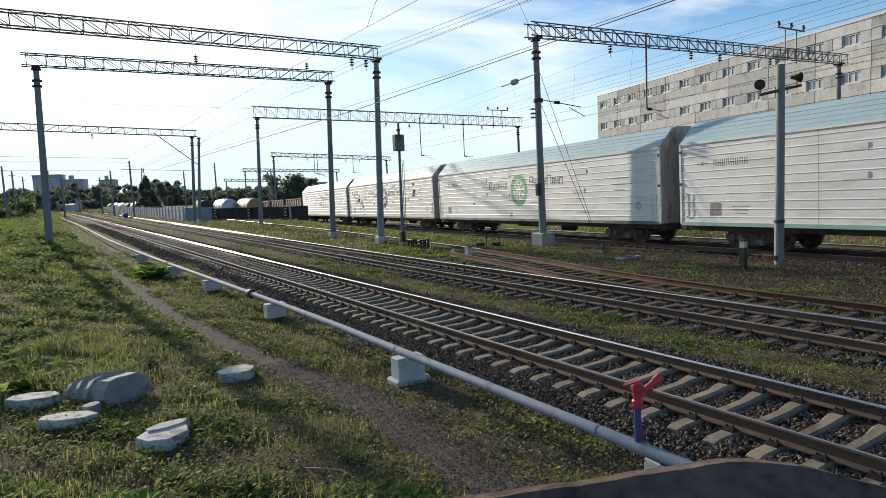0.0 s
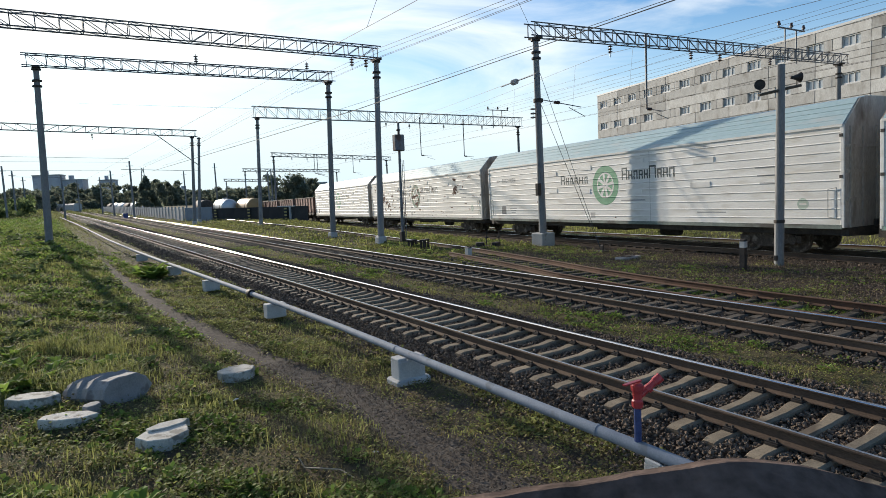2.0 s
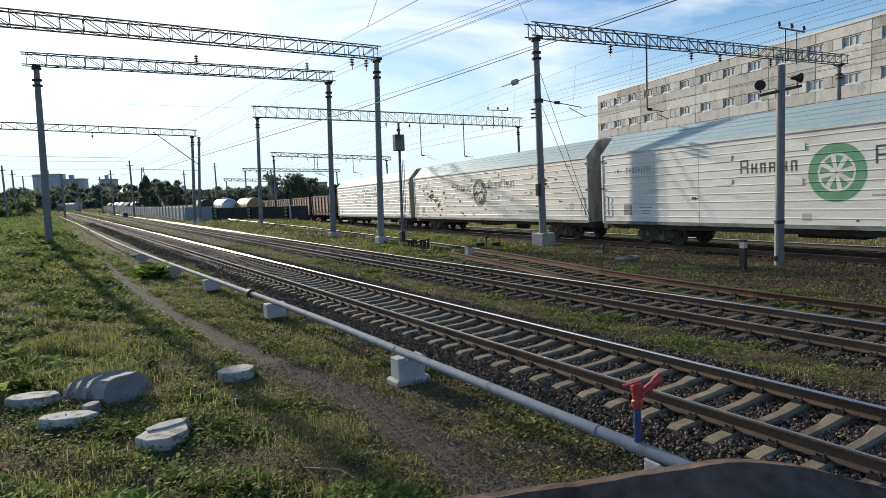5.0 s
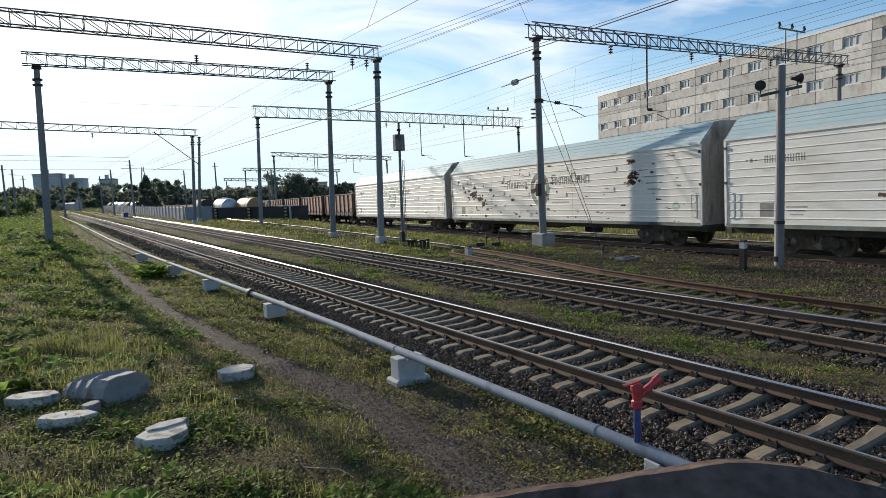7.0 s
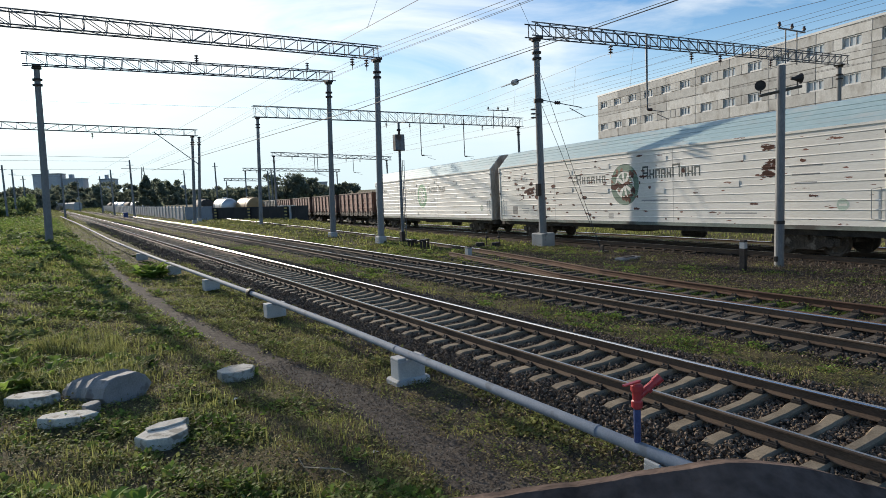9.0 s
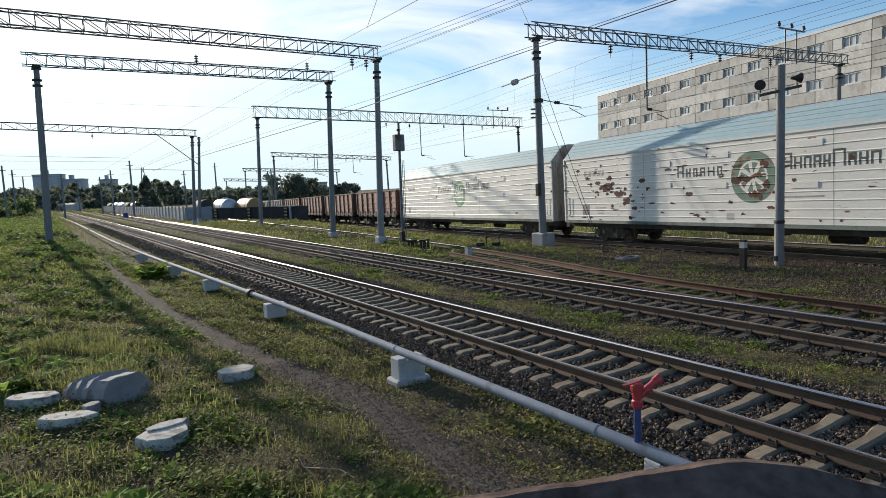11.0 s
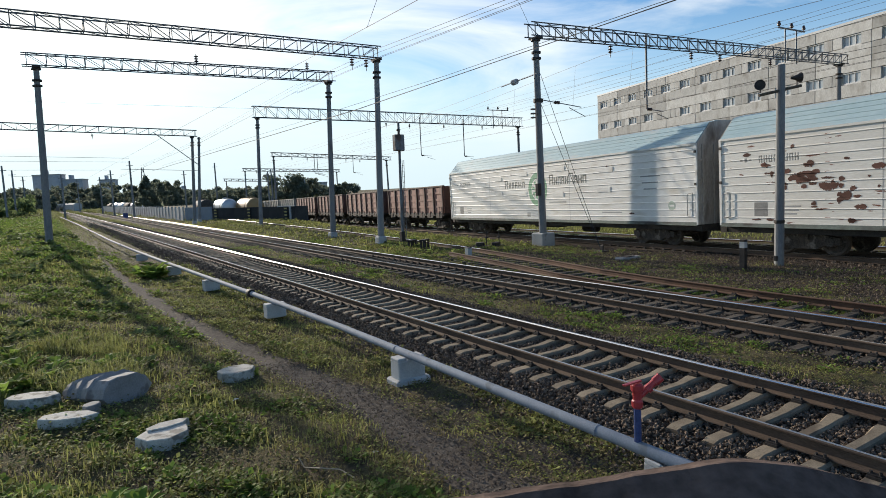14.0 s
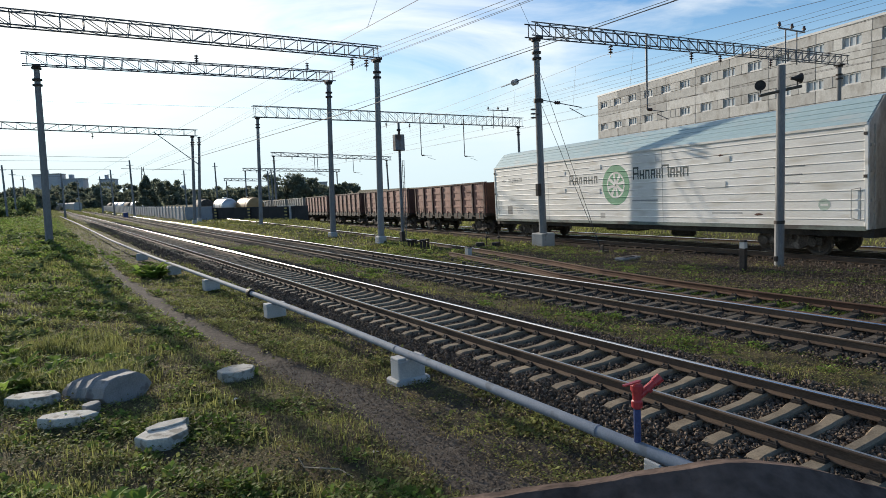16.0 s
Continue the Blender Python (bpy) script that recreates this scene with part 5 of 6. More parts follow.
# ---- small posts and gear between the lines ----
def marker_post(x, y, h, r, label):
    g = float(ground_z(x, y))
    m = empty("marker_post", pose(x, y, g), label, "post", "marker posts")
    part("shaft", boxed(-r, -r, -0.2, r, r, h * 0.74), IRON if h > 0.7 else PALE, m)
    part("cap", boxed(-r * 1.01, -r * 1.01, h * 0.74, r * 1.01, r * 1.01, h * 0.93), PALE if h > 0.7 else PALE, m, "white painted band")
    part("tip", boxed(-r, -r, h * 0.93, r, r, h, bevel=0.01), IRON, m)


marker_post(11.33, 11.82, 1.05, 0.085, "dark square marker post with a white painted top")
marker_post(7.75, 22.4, 0.58, 0.11, "short whitewashed marker post with a dark cap")


def point_machine(x, y, label, turn=0):
    g = float(ground_z(x, y))
    p = empty("point_machine", pose(x, y, g, 0, 0, turn), label, "point lever")
    part("base", boxed(-0.5, -0.22, -0.05, 0.5, 0.22, 0.08, bevel=0.02), TIMBER, p)
    part("case", boxed(-0.26, -0.15, 0.08, 0.2, 0.15, 0.26, bevel=0.03), IRON, p)
    part("lever", tubed((0.3, 0, 0.05), (0.36, 0.05, 0.85), 0.025, seg=6), IRON, p)
    part("weight", lathe(bmesh.new(), [(0.05, -0.05), (0.1, -0.03), (0.1, 0.03), (0.05, 0.05)], 10, at=(0.34, 0.04, 0.5)), IRON, p)
    part("rod", tubed((-0.9, 0.05, 0.06), (-0.3, 0.02, 0.1), 0.02, seg=6), IRON, p)


def trestle(x, y, h, label):
    g = float(ground_z(x, y))
    t = empty("trestle", pose(x, y, g, 0, 0, 25), label, "trestle", "small trestles beside the mast")
    part("top", boxed(-0.3, -0.14, h - 0.08, 0.3, 0.14, h, bevel=0.015), IRON, t)
    for dx in (-0.2, 0.2):
        for dy in (-0.09, 0.09):
            part("leg", boxed(dx - 0.035, dy - 0.035, -0.1, dx + 0.035, dy + 0.035, h - 0.07), IRON, t)


point_machine(12.3, 26.3, "dark cast point lever box in the grass", 20)
point_machine(11.5, 26.6, "dark point machine with a raised lever", -30)
trestle(9.30, 30.01, 0.42, "small dark iron trestle beside the mast")
trestle(9.07, 28.30, 0.55, "dark iron trestle in the weeds")


def drain_cover():
    g = float(ground_z(12.0, 17.2))
    d = empty("drain_cover", pose(12.0, 17.2, g), "low dark concrete cover slab in the gravel", "cover")
    part("slab", boxed(-0.55, -0.25, -0.05, 0.55, 0.25, 0.10, bevel=0.04), DARKSTONE, d)
    part("lid", boxed(-0.25, -0.15, 0.09, 0.25, 0.15, 0.13, bevel=0.01), IRON, d)


drain_cover()


# ---- the far yard ----
def sheet_fence():
    f = empty("black_fence", Matrix(), "black sheet-metal fence with yellow chevron posts", "fence")
    a, b = Vector((12.9, 93.0, -0.85)), Vector((20.2, 74.5, -0.85))
    n = 8
    q = math.degrees(math.atan2((b - a).y, (b - a).x))
    l = (b - a).length / n
    sheet = mesh_of("sheet", boxed(0, -0.04, 0, l - 0.03, 0.04, 2.25, bevel=0.01), BLACKFENCE)
    for k in range(n):
        part("sheet", sheet, None, f, m=Matrix.Translation(a.lerp(b, k / n)) @ pose(0, 0, 0, 0, 0, q))
    for k in (0, 3, 6):
        po = part("post", boxed(-0.25, -0.2, 0, 0.25, 0.12, 2.2), BLACKFENCE, f, m=Matrix.Translation(a.lerp(b, (k + 0.4) / n)) @ pose(0, 0, 0, 0, 0, q))
        for j in range(5):
            part("chevron", boxed(-0.25, -0.216, 0.2 + j * 0.42, 0.25, -0.2, 0.38 + j * 0.42), YELLOW, po)
    part("white_post", boxed(-0.12, -0.12, 0, 0.12, 0.1, 2.3), PALE, f, m=Matrix.Translation(a.lerp(b, 0.83)) @ pose(0, -0.2, 0, 0, 0, q))
    part("white_rail", boxed(-2.4, -0.1, 2.2, 0.9, 0.1, 2.32), PALE, f, m=Matrix.Translation(a.lerp(b, 0.83)) @ pose(0, -0.2, 0, 0, 0, q))
    w = empty("grey_wall", Matrix(), "plain grey block wall beside the fence", "wall", kind="structure")
    c = Vector((10.3, 98.5, -0.6))
    q2 = math.degrees(math.atan2((a - c).y, (a - c).x))
    part("wall_panel", boxed(0, -0.1, 0, (a - c).length - 0.1, 0.1, 2.25), GREYWALL, w, m=Matrix.Translation(c) @ pose(0, 0, 0, 0, 0, q2))


sheet_fence()


def panel_fence():
    f = empty("concrete_fence", Matrix(), "pale precast concrete panel fence along the yard", "fence")
    a, b = Vector((10.1, 99.0, -0.5)), Vector((9.8, 232.0, -0.6))
    n = 44
    l = (b - a).length / n
    q = math.degrees(math.atan2((b - a).y, (b - a).x))
    pan = mesh_of("fence_panel", boxed(0.1, -0.06, 0.1, l - 0.1, 0.06, 2.1, bevel=0.03), PALE)
    post = mesh_of("fence_post", boxed(-0.12, -0.12, 0, 0.12, 0.12, 2.3), CONCRETE)
    for k in range(n):
        m = Matrix.Translation(a.lerp(b, k / n)) @ pose(0, 0, 0, 0, 0, q)
        part("fence_panel", pan, None, f, m=m)
        part("fence_post", post, None, f, m=m)


panel_fence()


def tank_wagon(x, y, z, turn, mat, label):
    t = empty("tank_wagon", pose(x, y, z, 0, 0, turn), label, "tank wagon", "parked tank wagons")
    part("barrel", lathe(bmesh.new(), [(0.5, -5.4), (1.2, -5.2), (1.45, -4.9), (1.5, -4.5), (1.5, 4.5), (1.45, 4.9), (1.2, 5.2), (0.5, 5.4)], 24, "x", (0, 0, 2.65)), mat, t, smooth=True)
    part("dome", lathe(bmesh.new(), [(0.4, 4.0), (0.4, 4.3), (0.3, 4.38)], 12), mat, t)
    for x0 in (-3.0, 3.0):
        part("strap", lathe(bmesh.new(), [(1.52, -0.06), (1.54, -0.05), (1.54, 0.05), (1.52, 0.06)], 24, "x", (x0, 0, 2.65)), IRON, t)
    part("underframe", boxed(-5.8, -0.6, 0.8, 5.8, 0.6, 1.2), UNDER, t)
    add_bogies(t, 3.9)


for k, (x, y, m, l) in enumerate(((23.6, 112.0, OCHRE, "ochre tank wagon behind the fence"), (21.8, 122.0, SILVER, "silver tank wagon behind the fence"), (20.5, 134.5, UNDER, "black tank wagon behind the fence"))):
    tank_wagon(x, y, -1.6, 86, m, l)
for k in range(7):
    tank_wagon(20.5 - k * 0.6, 200 + k * 13.5, -1.7, 92, SILVER if k % 3 else UNDER, "parked tank wagon with a pale barrel in the far yard" if k % 3 else "dark tank wagon in the far yard")


def long_shed():
    s = empty("long_white_coach", pose(3.0, 330, -1.0, 0, 0, 97), "row of white roofed coaches far down the line", "coach")
    for k in range(3):
        part("coach_roof", extrude_profile(bmesh.new(), [(-1.5, 1.0), (1.5, 1.0), (1.5, 3.6), (0.9, 4.2), (-0.9, 4.2), (-1.5, 3.6)], k * 26 - 26, k * 26 - 1), PALE, s)


long_shed()


def apartment(x, y, w, h, d, label):
    a = empty("apartment_block", pose(x, y, -2, 0, 0, -20), label, "building", "distant apartment blocks")
    part("wall", boxed(-w / 2, 0, 0, w / 2, d, h), APART, a)
    part("roof", boxed(-w / 2 - 0.3, -0.3, h, w / 2 + 0.3, d + 0.3, h + 0.8), CONCRETE, a)
    part("stair_head", boxed(-w * 0.2, d * 0.3, h + 0.8, -w * 0.05, d * 0.7, h + 4), APART, a)
    win = mesh_of("window", boxed(-1.0, -0.08, -0.9, 1.0, 0.02, 0.9), GLASS)
    for r in range(int(h / 3) - 1):
        for c in range(int(w / 4)):
            part("window", win, None, a, m=pose(-w / 2 + 2.2 + c * 4, 0, 3.0 + r * 3))


apartment(-1, 560, 18, 27, 14, "pale nine-storey block beyond the trees")
apartment(15.5, 560, 15, 23, 14, "grey block beyond the trees")
apartment(39, 560, 10, 22, 14, "narrow grey block beyond the trees")
apartment(67, 400, 13, 8.5, 12, "low flat-roofed block behind the yard")
apartment(152, 420, 26, 11, 12, "distant flat-roofed block behind the yard")


def far_pole(x, y, h, arms=True):
    g = float(ground_z(x, y))
    p = empty("line_pole", pose(x, y, g), "dark concrete line pole far down the yard", "pole", "far line poles")
    part("pole", tubed((0, 0, -0.3), (0, 0, h), 0.2, 0.14, 8), POLE, p)
    if arms:
        part("arm", tubed((-0.6, 0, h - 0.9), (0.6, 0, h - 0.9), 0.05, seg=5), GALV, p)


for x, y, h in ((7.1, 130, 10.7), (5.6, 150, 9.9), (6.5, 190, 10.0), (-3.4, 150, 9.4), (-11.6, 150, 9.2), (-12.8, 140, 9.6), (-10.6, 200, 9.8), (3.2, 230, 11), (27.0, 150, 11), (23, 165, 10), (36, 140, 10), (40, 150, 11)):
    far_pole(x, y, h)


def lattice_mast():
    m = empty("radio_mast", pose(79, 660, -2), "thin lattice mast on the horizon", "mast")
    for sx in (-1, 1):
        for sy in (-1, 1):
            part("leg", tubed((sx * 3, sy * 3, 0), (sx * 0.8, sy * 0.8, 36), 0.25, seg=4), GALV, m)
    for k in range(6):
        s0, s1 = 3 - k * 0.37, 3 - (k + 1) * 0.37
        for s in (-1, 1):
            part("brace", tubed((-s0 * s, -s0, k * 6), (s1 * s, -s1, k * 6 + 6), 0.16, seg=4), GALV, m)


lattice_mast()


# ---- plants ----
def clumps(centres, leaf, per, seed):
    """Many small leaf faces gathered round clump centres (x, y, z, radius)."""
    rng = np.random.default_rng(seed)
    vs, fs = [], []
    for cx, cy, cz, r in centres:
        u = rng.normal(size=(per, 3))
        u /= np.linalg.norm(u, axis=1)[:, None]
        p = np.array([cx, cy, cz]) + u * (r * rng.uniform(0.35, 1.05, (per, 1))) * np.array([1, 1, 0.8])
        a = rng.normal(size=(per, 3)) * leaf
        b = rng.normal(size=(per, 3)) * leaf
        k = len(vs)
        q = np.stack([p - a * 0.5, p + b * 0.5, p + a * 0.5, p - b * 0.5], 1).reshape(-1, 3)
        vs += q.tolist()
        fs += [[k + 4 * i, k + 4 * i + 1, k + 4 * i + 2, k + 4 * i + 3] for i in range(per)]
    return vs, fs


def tree(x, y, h, spread, seed, label, mat=LEAF, leaf=0.5, per=90, n=34, conifer=False, low=0.35):
    rng = random.Random(seed)
    g = float(ground_z(x, y)) if y < 200 else -1.5
    t = empty("tree", pose(x, y, g), label, "tree", "trees behind the yard")
    bm = bmesh.new()
    tube(bm, (0, 0, -0.3), (0.1, 0, h * 0.75), spread * 0.07, spread * 0.02, 7)
    cs = []
    for k in range(n):
        if conifer:
            z = h * rng.uniform(0.12, 1.0)
            r = spread * (1 - z / h) * 0.9 + 0.15
            q = rng.uniform(0, 6.283)
            cs.append((r * math.cos(q), r * math.sin(q), z, 0.35 + r * 0.3))
        else:
            z = h * rng.uniform(low, 0.95)
            r = spread * math.sqrt(rng.random()) * (1.0 - 0.5 * abs(z / h - 0.6))
            q = rng.uniform(0, 6.283)
            cs.append((r * math.cos(q), r * math.sin(q), z, spread * rng.uniform(0.18, 0.34)))
            if k % 4 == 0:
                tube(bm, (0, 0, h * 0.3 + 0.2 * z), (r * math.cos(q), r * math.sin(q), z), spread * 0.03, 0.03, 5)
    part("trunk", bm, BARK, t)
    part("crown", raw("crown", *clumps(cs, leaf, per, seed), mat), None, t)


tree(45.5, 157, 10.2, 5.2, 21, "dark leafy tree above the open wagons", HAZYLEAF, 0.32, 120, 46)
tree(52.0, 160, 8.6, 3.6, 22, "dark leafy tree beside another behind the wagons", HAZYLEAF, 0.32, 110, 34)
tree(58.0, 150, 7.0, 2.8, 23, "small leafy tree behind the wagons", HAZYLEAF, 0.3, 110, 30)
tree(17.5, 190, 9.5, 3.4, 24, "dark spruce beside the far fence", HAZYLEAF, 0.5, 70, 40, True)
tree(-15.5, 64, 2.2, 3.2, 25, "low leafy bush at the edge of the bank", WEED, 0.2, 160, 50, low=0.05)
tree(-21.0, 88, 2.6, 4.0, 26, "low leafy bush behind the bank", WEED, 0.25, 160, 50, low=0.05)
tree(-27.0, 110, 7.0, 5.0, 27, "dark leafy tree at the edge of the bank", LEAF, 0.3, 160, 50, low=0.08)


def far_woods():
    rng = np.random.default_rng(5)
    cs = []
    for k in range(1800):
        y = rng.uniform(330, 440)
        x = rng.uniform(-75, 150)
        top = (10.6 + 1.6 * math.sin(x * 0.31) + 1.4 * math.sin(x * 0.83 + 1) + 2.2 * math.exp(-((x - 49) / 3.5) ** 2) * y / 400) * (1.0 if x < 56 else 0.6)
        cs.append((x, y, max(3, top) * rng.random() ** 1.25 - 0.5, rng.uniform(1.3, 2.7)))
    near = []
    for k in range(260):
        y = rng.uniform(135, 270)
        x = -9.5 - (0.06 * y + 40) * rng.random() ** 1.5
        near.append((x, y, rng.uniform(0.2, 3.0 + 0.02 * (y - 95)), rng.uniform(0.8, 1.9)))
    shrubs = new("bank_shrubs", raw("bank_shrubs", *clumps(near, 0.42, 120, 7), LEAF))
    tagged(shrubs, "uneven shrubs along the far bank", "shrubs", kind="stuff")
    # the belt's haze comes from its leaf colour
    ob = new("far_woods", raw("far_woods", *clumps(cs, 0.75, 80, 6), HAZYLEAF))
    tagged(ob, "dark uneven belt of trees on the horizon", "woods", kind="stuff")


far_woods()


def cover_at(x, y):
    """Which spots carry grass: not ballast, not the path."""
    bare = ((x > -1.95) & (x < 1.62)) | (np.abs(x - 4.75) < 1.3) | ((np.abs(x - path_x(y)) < 0.30) & (y < 34))
    line = (x - GOODS.x) * ACROSS.x + (y - GOODS.y) * ACROSS.y
    return ~(bare | (np.abs(line) < 2.2) | (np.abs(line - 5) < 0.95))


def bareness(x, y):
    """Where feet and ballast keep the ground bare."""
    return 0.95 * smooth_step(-4.9, -4.1, x) * smooth_step(-2.1, -2.5, x) * (1 - smooth_step(7.5, 12, y)) + 0.5 * smooth_step(7.5, 9, x) * (1 - smooth_step(18, 26, y))


def blades(name, n, area, height, width, mat, label, seed, patch=0.0, lean=0.5):
    """Grass blades: bent two-part strips scattered over an area."""
    rng = np.random.default_rng(seed)
    x0, x1, y0, y1 = area
    x = rng.uniform(x0, x1, n * 3)
    y = y0 + (y1 - y0) * rng.random(n * 3) ** 1.7
    field = np.sin(x * 1.9 + 1.3 * np.sin(y * 0.9)) * np.sin(y * 1.4 + 0.8 * np.sin(x * 1.1)) + 0.5 * np.sin(x * 5.1 + y * 3.7)
    field = field - bareness(x, y)
    keep = cover_at(x, y) & (field > patch + rng.normal(0, 0.35, n * 3))
    x, y = x[keep][:n], y[keep][:n]
    n = len(x)
    z = ground_z(x, y) + hills(x, y) - 0.01
    h = height * rng.uniform(0.4, 1.25, n) * (1 + 0.012 * y)
    w = width * rng.uniform(0.6, 1.3, n) * (1 + 0.03 * y)
    q = rng.uniform(0, 2 * np.pi, n)
    d = np.stack([np.cos(q), np.sin(q), 0 * q], 1)
    s = np.stack([-np.sin(q), np.cos(q), 0 * q], 1)
    p = np.stack([x, y, z], 1)
    up = np.array([0, 0, 1.0])
    l = lean * rng.uniform(0.2, 1.4, n)[:, None]
    hh, ww = h[:, None], w[:, None]
    a, b = p - s * ww / 2, p + s * ww / 2
    m1 = p + up * hh * 0.55 + d * hh * l * 0.3
    c, e = m1 - s * ww * 0.4, m1 + s * ww * 0.4
    tip = p + up * hh * (1 - 0.3 * l) + d * hh * l
    vs = np.stack([a, b, e, c, tip], 1).reshape(-1, 3)
    k = np.arange(n)[:, None] * 5
    fs = (k + np.array([0, 1, 2, 3])).tolist() + (k + np.array([3, 2, 4])).tolist()
    ob = new(name, raw(name, vs.tolist(), fs, mat))
    tagged(ob, label, "grass", kind="stuff")


blades("turf", 50000, (-13, -2.0, 4.5, 34), 0.10, 0.008, GRASS, "short green turf on the trodden bank", 1, -0.1)
blades("dry_turf", 24000, (-13, -1.9, 4.5, 30), 0.08, 0.006, DRY, "dry straw-coloured grass between the turf", 2, -0.9, 0.9)
blades("tall_grass", 9000, (-13, -5.6, 5, 40), 0.22, 0.011, GRASS, "tall bright grass tufts on the bank", 3, 0.55)
blades("rubble_grass", 5000, (-9.6, -6.6, 12.3, 17), 0.30, 0.012, GRASS, "bright tall grass behind the rubble", 9, 0.0, 0.8)
blades("bank_grass", 14000, (-14, -5.5, 28, 85), 0.10, 0.03, GRASS, "sunlit grass on the far bank", 4, -0.6)
blades("line_grass", 18000, (1.6, 15.5, 5, 40), 0.10, 0.011, GRASS, "weedy grass between the lines", 5, 0.45)
blades("line_dry_grass", 3500, (1.8, 13.5, 5, 40), 0.10, 0.010, DRY, "dry grass between the lines", 6, -0.5, 0.9)
blades("far_grass", 14000, (6.5, 30, 28, 90), 0.12, 0.03, GRASS, "grass along the goods line", 7, -0.3)
blades("back_grass", 26000, (16.5, 40, -2, 70), 0.17, 0.03, GRASS, "grass seen under the wagons", 8, -0.6)



def low_leaves(name, n, area, size, mat, label, seed, patch, per=18, power=1.6):
    """Low broad-leaved plants: clumps of small folded leaves hugging the ground."""
    rng = np.random.default_rng(seed)
    x0, x1, y0, y1 = area
    x = rng.uniform(x0, x1, n * 4)
    y = y0 + (y1 - y0) * rng.random(n * 4) ** power
    field = np.sin(x * 1.3 + 1.7 * np.sin(y * 0.7)) * np.sin(y * 1.1 + 0.9 * np.sin(x * 1.6)) + 0.45 * np.sin(x * 4.3 + y * 3.1) + 0.25 * np.sin(x * 9.7 - y * 7.3)
    field = field - bareness(x, y)
    keep = cover_at(x, y) & (field > patch + rng.normal(0, 0.3, n * 4))
    x, y = x[keep][:n], y[keep][:n]
    n = len(x)
    far = 1 + 0.022 * y
    r = rng.uniform(0.05, 0.17, n) * far
    m = n * per
    cx, cy, cr, cf = np.repeat(x, per), np.repeat(y, per), np.repeat(r, per), np.repeat(far, per)
    q, d = rng.uniform(0, 2 * np.pi, m), np.sqrt(rng.random(m))
    px, py = cx + cr * d * np.cos(q), cy + cr * d * np.sin(q)
    pz = ground_z(px, py) + hills(px, py) + cr * (1.05 - d * d) * rng.uniform(0.05, 0.75, m)
    p = np.stack([px, py, pz], 1)
    t = q + rng.normal(0, 0.7, m)
    rise = rng.uniform(-0.25, 0.8, m)
    a = np.stack([np.cos(t), np.sin(t), rise], 1)
    b = np.stack([-np.sin(t), np.cos(t), rng.normal(0, 0.3, m)], 1)
    l = (size * cf * rng.uniform(0.5, 1.4, m))[:, None]
    w = l * rng.uniform(0.28, 0.48, m)[:, None]
    v = np.stack([p, p + a * l * 0.55 + b * w, p + a * l, p + a * l * 0.55 - b * w], 1).reshape(-1, 3)
    f = (np.arange(m)[:, None] * 4 + np.arange(4)).tolist()
    ob = new(name, raw(name, v.tolist(), f, mat))
    tagged(ob, label, "weeds", kind="stuff")


low_leaves("low_weeds", 8500, (-13, -2.1, 4.6, 34), 0.042, CLOVER, "low broad-leaved weeds in ragged clumps", 41, 0.12)
low_leaves("sprouts", 7000, (-12, -2.2, 4.4, 24), 0.03, CLOVER, "tiny sprouts and moss over the bare soil", 46, -1.6, 7)
low_leaves("leaf_litter", 6500, (-12, -2.2, 4.4, 20), 0.035, DRY, "dry leaf litter on the soil", 47, -1.6, 4)
low_leaves("bright_weeds", 2200, (-12, -4.6, 4.6, 45), 0.065, WEED, "bright sunlit weeds on the bank", 42, 0.5)
low_leaves("dark_weeds", 130, (-14, -5.6, 10, 60), 0.12, LEAF, "dark bushy weeds scattered over the bank", 54, 0.3, 60, 1.0)
low_leaves("bank_weeds", 7000, (-22, -5.6, 24, 120), 0.055, WEED, "sunlit weeds along the far bank", 43, -0.2, 14, 1.3)
low_leaves("far_weeds", 2600, (-45, -4.5, 85, 240), 0.07, CLOVER, "weeds and grass far down the bank", 48, -0.9, 12, 1.0)
low_leaves("far_yard_weeds", 1800, (6.5, 14, 60, 330), 0.045, CLOVER, "weeds among the far lines", 49, -0.5, 12, 1.0)
low_leaves("lineside_weeds", 6000, (-7.5, -1.95, 34, 330), 0.03, CLOVER, "weeds beside the far pipe and line", 52, -1.0, 10, 1.0)
low_leaves("cess_weeds", 2600, (1.95, 3.2, 30, 330), 0.03, CLOVER, "weeds between the far lines", 53, -0.8, 10, 1.0)
low_leaves("line_weeds", 3000, (1.9, 15.5, 5, 40), 0.05, WEED, "sparse low weeds between the lines", 44, 0.5, 14)
low_leaves("line_sprouts", 6500, (1.6, 14, 4.5, 34), 0.028, CLOVER, "tiny sprouts over the soil between the lines", 50, -1.2, 7)
low_leaves("line_litter", 2500, (1.9, 14, 4.5, 30), 0.03, DRY, "dry leaf litter between the lines", 51, -1.2, 5)
low_leaves("goods_weeds", 1800, (7, 26, 22, 80), 0.07, CLOVER, "weeds along the goods line", 45, 0.1, 12)


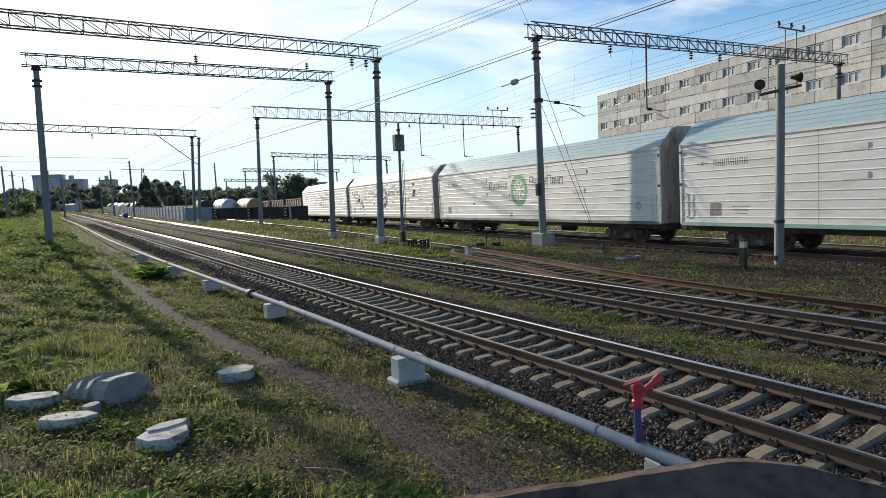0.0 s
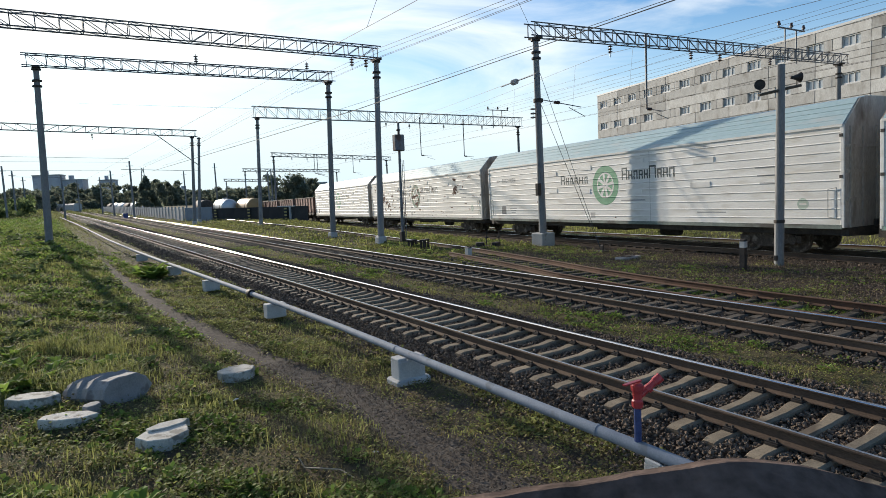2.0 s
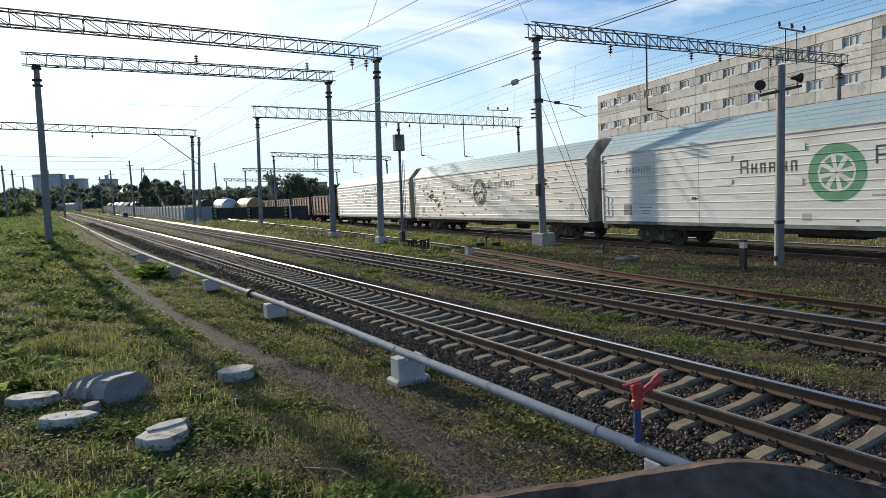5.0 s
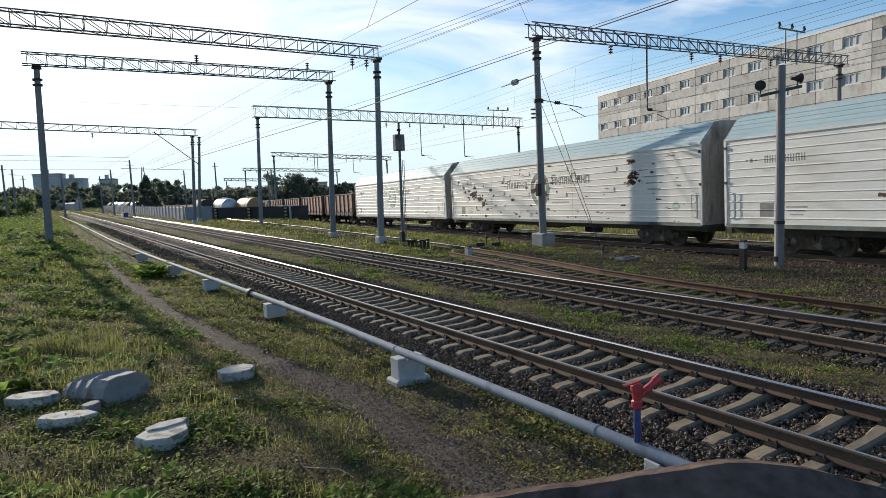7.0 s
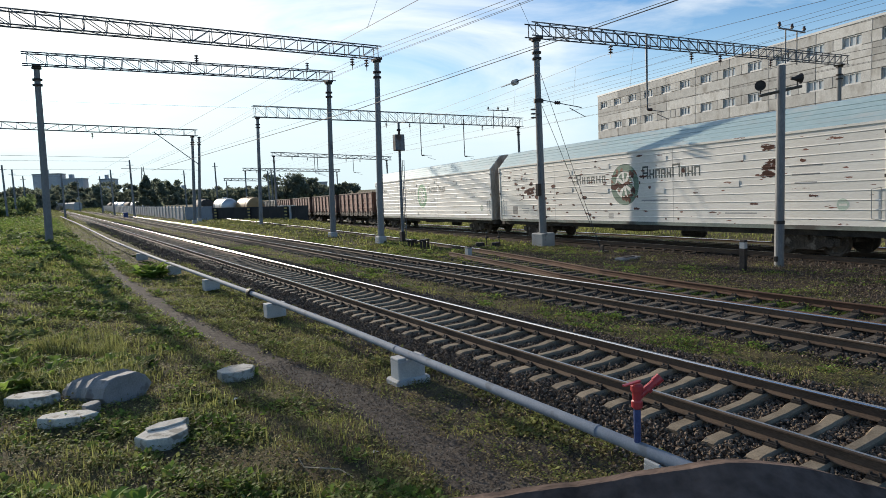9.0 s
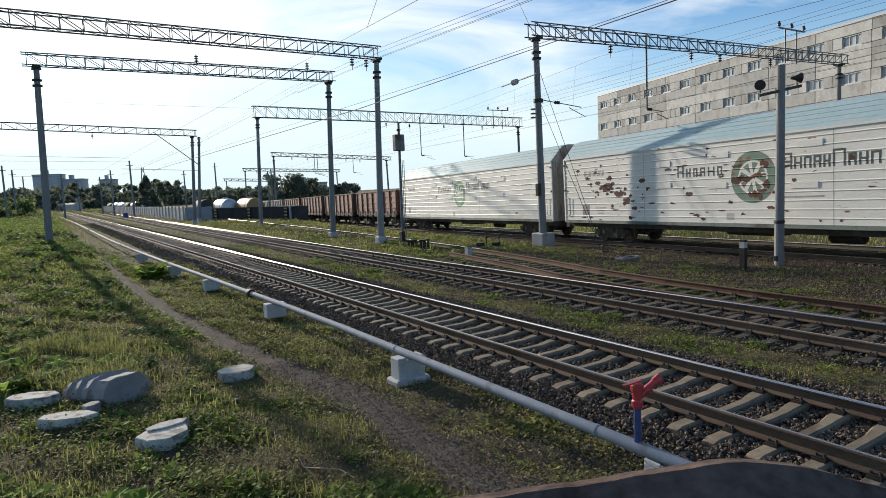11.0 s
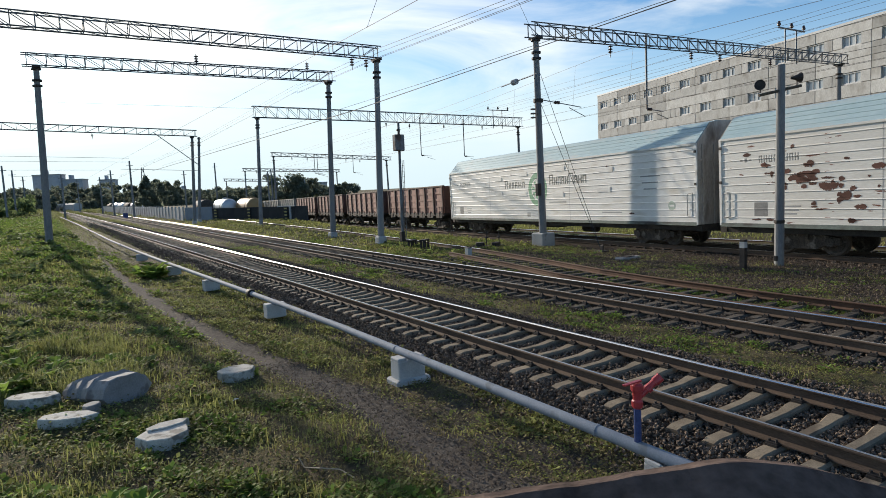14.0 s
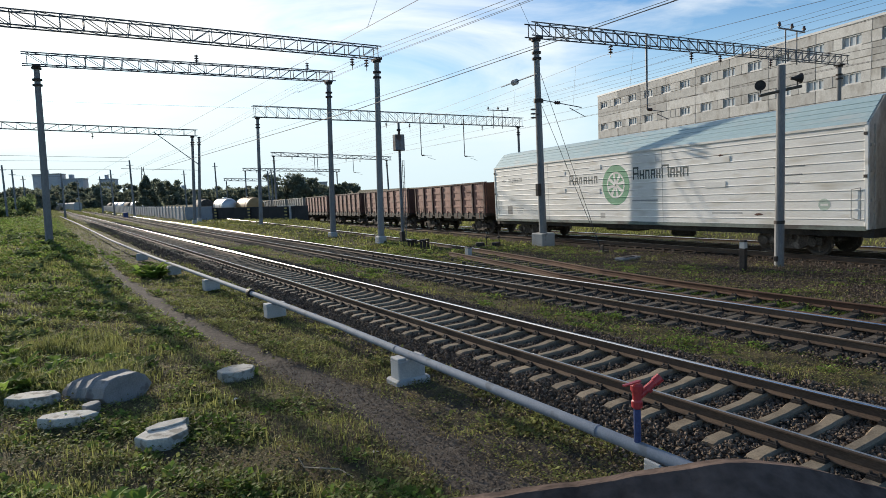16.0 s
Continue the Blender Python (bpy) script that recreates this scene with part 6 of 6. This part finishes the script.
def weed_plant(x, y, size, seed, label, rising=1.0):
    """A rosette of broad leaves."""
    rng = random.Random(seed)
    vs, fs = [], []
    for k in range(26 if rising > 1 else 18):
        q, l, w = rng.uniform(0, 6.283), size * rng.uniform(0.5, 1.1), size * rng.uniform(0.16, 0.3)
        rise = rng.uniform(0.25, 1.0) * rising
        d, s = Vector((math.cos(q), math.sin(q), 0)), Vector((-math.sin(q), math.cos(q), 0))
        spine = [d * (l * t) + Vector((0, 0, l * rise * (t - 0.55 * t * t))) for t in (0.1, 0.4, 0.75, 1.0)]
        wid = (0.15, 0.85, 1.0, 0.05)
        i = len(vs)
        for p, f in zip(spine, wid):
            vs += [tuple(p - s * w * f + Vector((0, 0, w * 0.3 * f))), tuple(p), tuple(p + s * w * f + Vector((0, 0, w * 0.3 * f)))]
        for t in range(3):
            j = i + 3 * t
            fs += [(j, j + 1, j + 4, j + 3), (j + 1, j + 2, j + 5, j + 4)]
    ob = new("weed_plant", raw("weed_plant", vs, fs, WEED))
    ob.matrix_basis = pose(x, y, float(ground_z(x, y)) - 0.02)
    tagged(ob, label, "weed", "broad-leaved weeds on the bank")


for k in range(60):
    rr = random.Random(100 + k)
    yy = rr.uniform(12, 45)
    xx = rr.uniform(-6.2, -10.5) if k % 3 else rr.uniform(-4.8, -3.2)
    weed_plant(xx, yy, rr.uniform(0.12, 0.30), k, "bright broad-leaved weed in the grass")
for k, (xx, yy, s) in enumerate(((-8.75, 13.3, 0.42), (-9.2, 14.2, 0.5), (-8.5, 14.8, 0.4), (-8.0, 13.9, 0.34), (-9.0, 12.9, 0.4), (-8.35, 13.4, 0.36), (-9.0, 15.3, 0.42), (-7.5, 14.2, 0.34), (-7.1, 13.9, 0.32), (-6.8, 14.3, 0.3), (-6.6, 13.6, 0.24), (-9.5, 13.6, 0.5), (-9.7, 15.0, 0.5), (-9.3, 16.4, 0.46), (-7.9, 15.0, 0.3), (-8.9, 11.2, 0.3), (-7.3, 7.2, 0.26), (-7.6, 7.5, 0.22), (-8.7, 16.2, 0.4), (-4.2, 28.3, 0.75), (-4.5, 28.8, 0.7), (-3.9, 28.7, 0.6))):
    weed_plant(xx, yy, s, 300 + k, "tall broad-leaved weed with upright leaves on the bank", 2.0)


def stones():
    """Loose ballast round the near sleepers."""
    rng = np.random.default_rng(11)
    ico = np.array([(1, 0, 0), (-1, 0, 0), (0, 1, 0), (0, -1, 0), (0, 0, 1), (0, 0, -1)], float)
    tri = np.array([(0, 2, 4), (2, 1, 4), (1, 3, 4), (3, 0, 4), (2, 0, 5), (1, 2, 5), (3, 1, 5), (0, 3, 5)])

    def heap(name, n, x0, x1, y0, y1, size, label):
        x, y = rng.uniform(x0, x1, n), y0 + (y1 - y0) * rng.random(n) ** 1.5
        if x1 < 2 and x0 > -3:
            keep = rng.random(n) < 1 - 0.85 * smooth_step(1.75, 2.6, np.abs(x))
            keep &= (np.abs(x) > 1.42) | (np.abs((y - 0.68 + 0.2715) % 0.543 - 0.2715) > 0.115)
            x, y = x[keep], y[keep]
        n = len(x)
        z = ground_z(x, y) + rng.uniform(0.0, 0.06, n) * (size / 0.03) * np.where(np.abs(x) < 0.8, 0.4, 1.0) + 0.02 * (np.abs(x) < 1.75)
        r = size * rng.uniform(0.6, 1.5, n) * (1 + 0.012 * np.maximum(y - 20, 0))
        v = ico[None] * rng.uniform(0.6, 1.15, (n, 6, 1)) * (r[:, None, None] * rng.uniform(0.7, 1.2, (n, 1, 3)))
        q = rng.normal(size=(n, 4))
        q /= np.linalg.norm(q, axis=1)[:, None]
        w, a, b, c = q.T
        R = np.stack([1 - 2 * (b * b + c * c), 2 * (a * b - c * w), 2 * (a * c + b * w), 2 * (a * b + c * w), 1 - 2 * (a * a + c * c), 2 * (b * c - a * w), 2 * (a * c - b * w), 2 * (b * c + a * w), 1 - 2 * (a * a + b * b)], -1).reshape(n, 3, 3)
        v = np.einsum("nij,nkj->nki", R, v) + np.stack([x, y, z], 1)[:, None]
        f = (np.arange(n)[:, None, None] * 6 + tri[None]).reshape(-1, 3)
        ob = new(name, raw(name, v.reshape(-1, 3).tolist(), f.tolist(), BALLAST))
        tagged(ob, label, "gravel", kind="stuff")

    heap("ballast", 46000, -2.7, 1.9, 1.5, 22, 0.028, "crushed grey-brown stone round the concrete sleepers")
    heap("distant_ballast", 24000, -2.4, 1.9, 18, 110, 0.04, "crushed stone further down the main line")
    heap("path_gravel", 9000, -4.7, -2.1, 4.2, 12, 0.011, "small loose stones trodden into the path")
    heap("yard_gravel", 17000, 8.0, 14.8, 6, 34, 0.028, "loose dark gravel between the siding and the goods line")
    heap("cess_gravel", 2500, 1.9, 3.4, 3, 26, 0.02, "small stones strewn between the two lines")
    heap("far_ballast", 16000, 3.2, 6.6, 3, 26, 0.03, "dark crushed stone along the second line")


stones()


# ---- what moves ----
def motions():
    times = [2.0 * k for k in range(9)]
    for wagon, back in train:
        walk(wagon, [(t, Matrix.Translation(goods_line(back - travelled(t))) @ TURN) for t in times])
    fine = [0.14 * k for k in range(115)]
    fine = [t for t in fine if t < 15.95] + [16.0]
    for wagon, back in train[:8]:
        for b in wagon.children:
            if b.name.startswith("bogie_frame"):
                for wheel in b.children:
                    x = wheel.matrix_basis.translation.x
                    walk(wheel, [(t, pose(x, 0, 0.475) @ Matrix.Rotation(travelled(t) / 0.475, 4, "Y")) for t in fine])


motions()
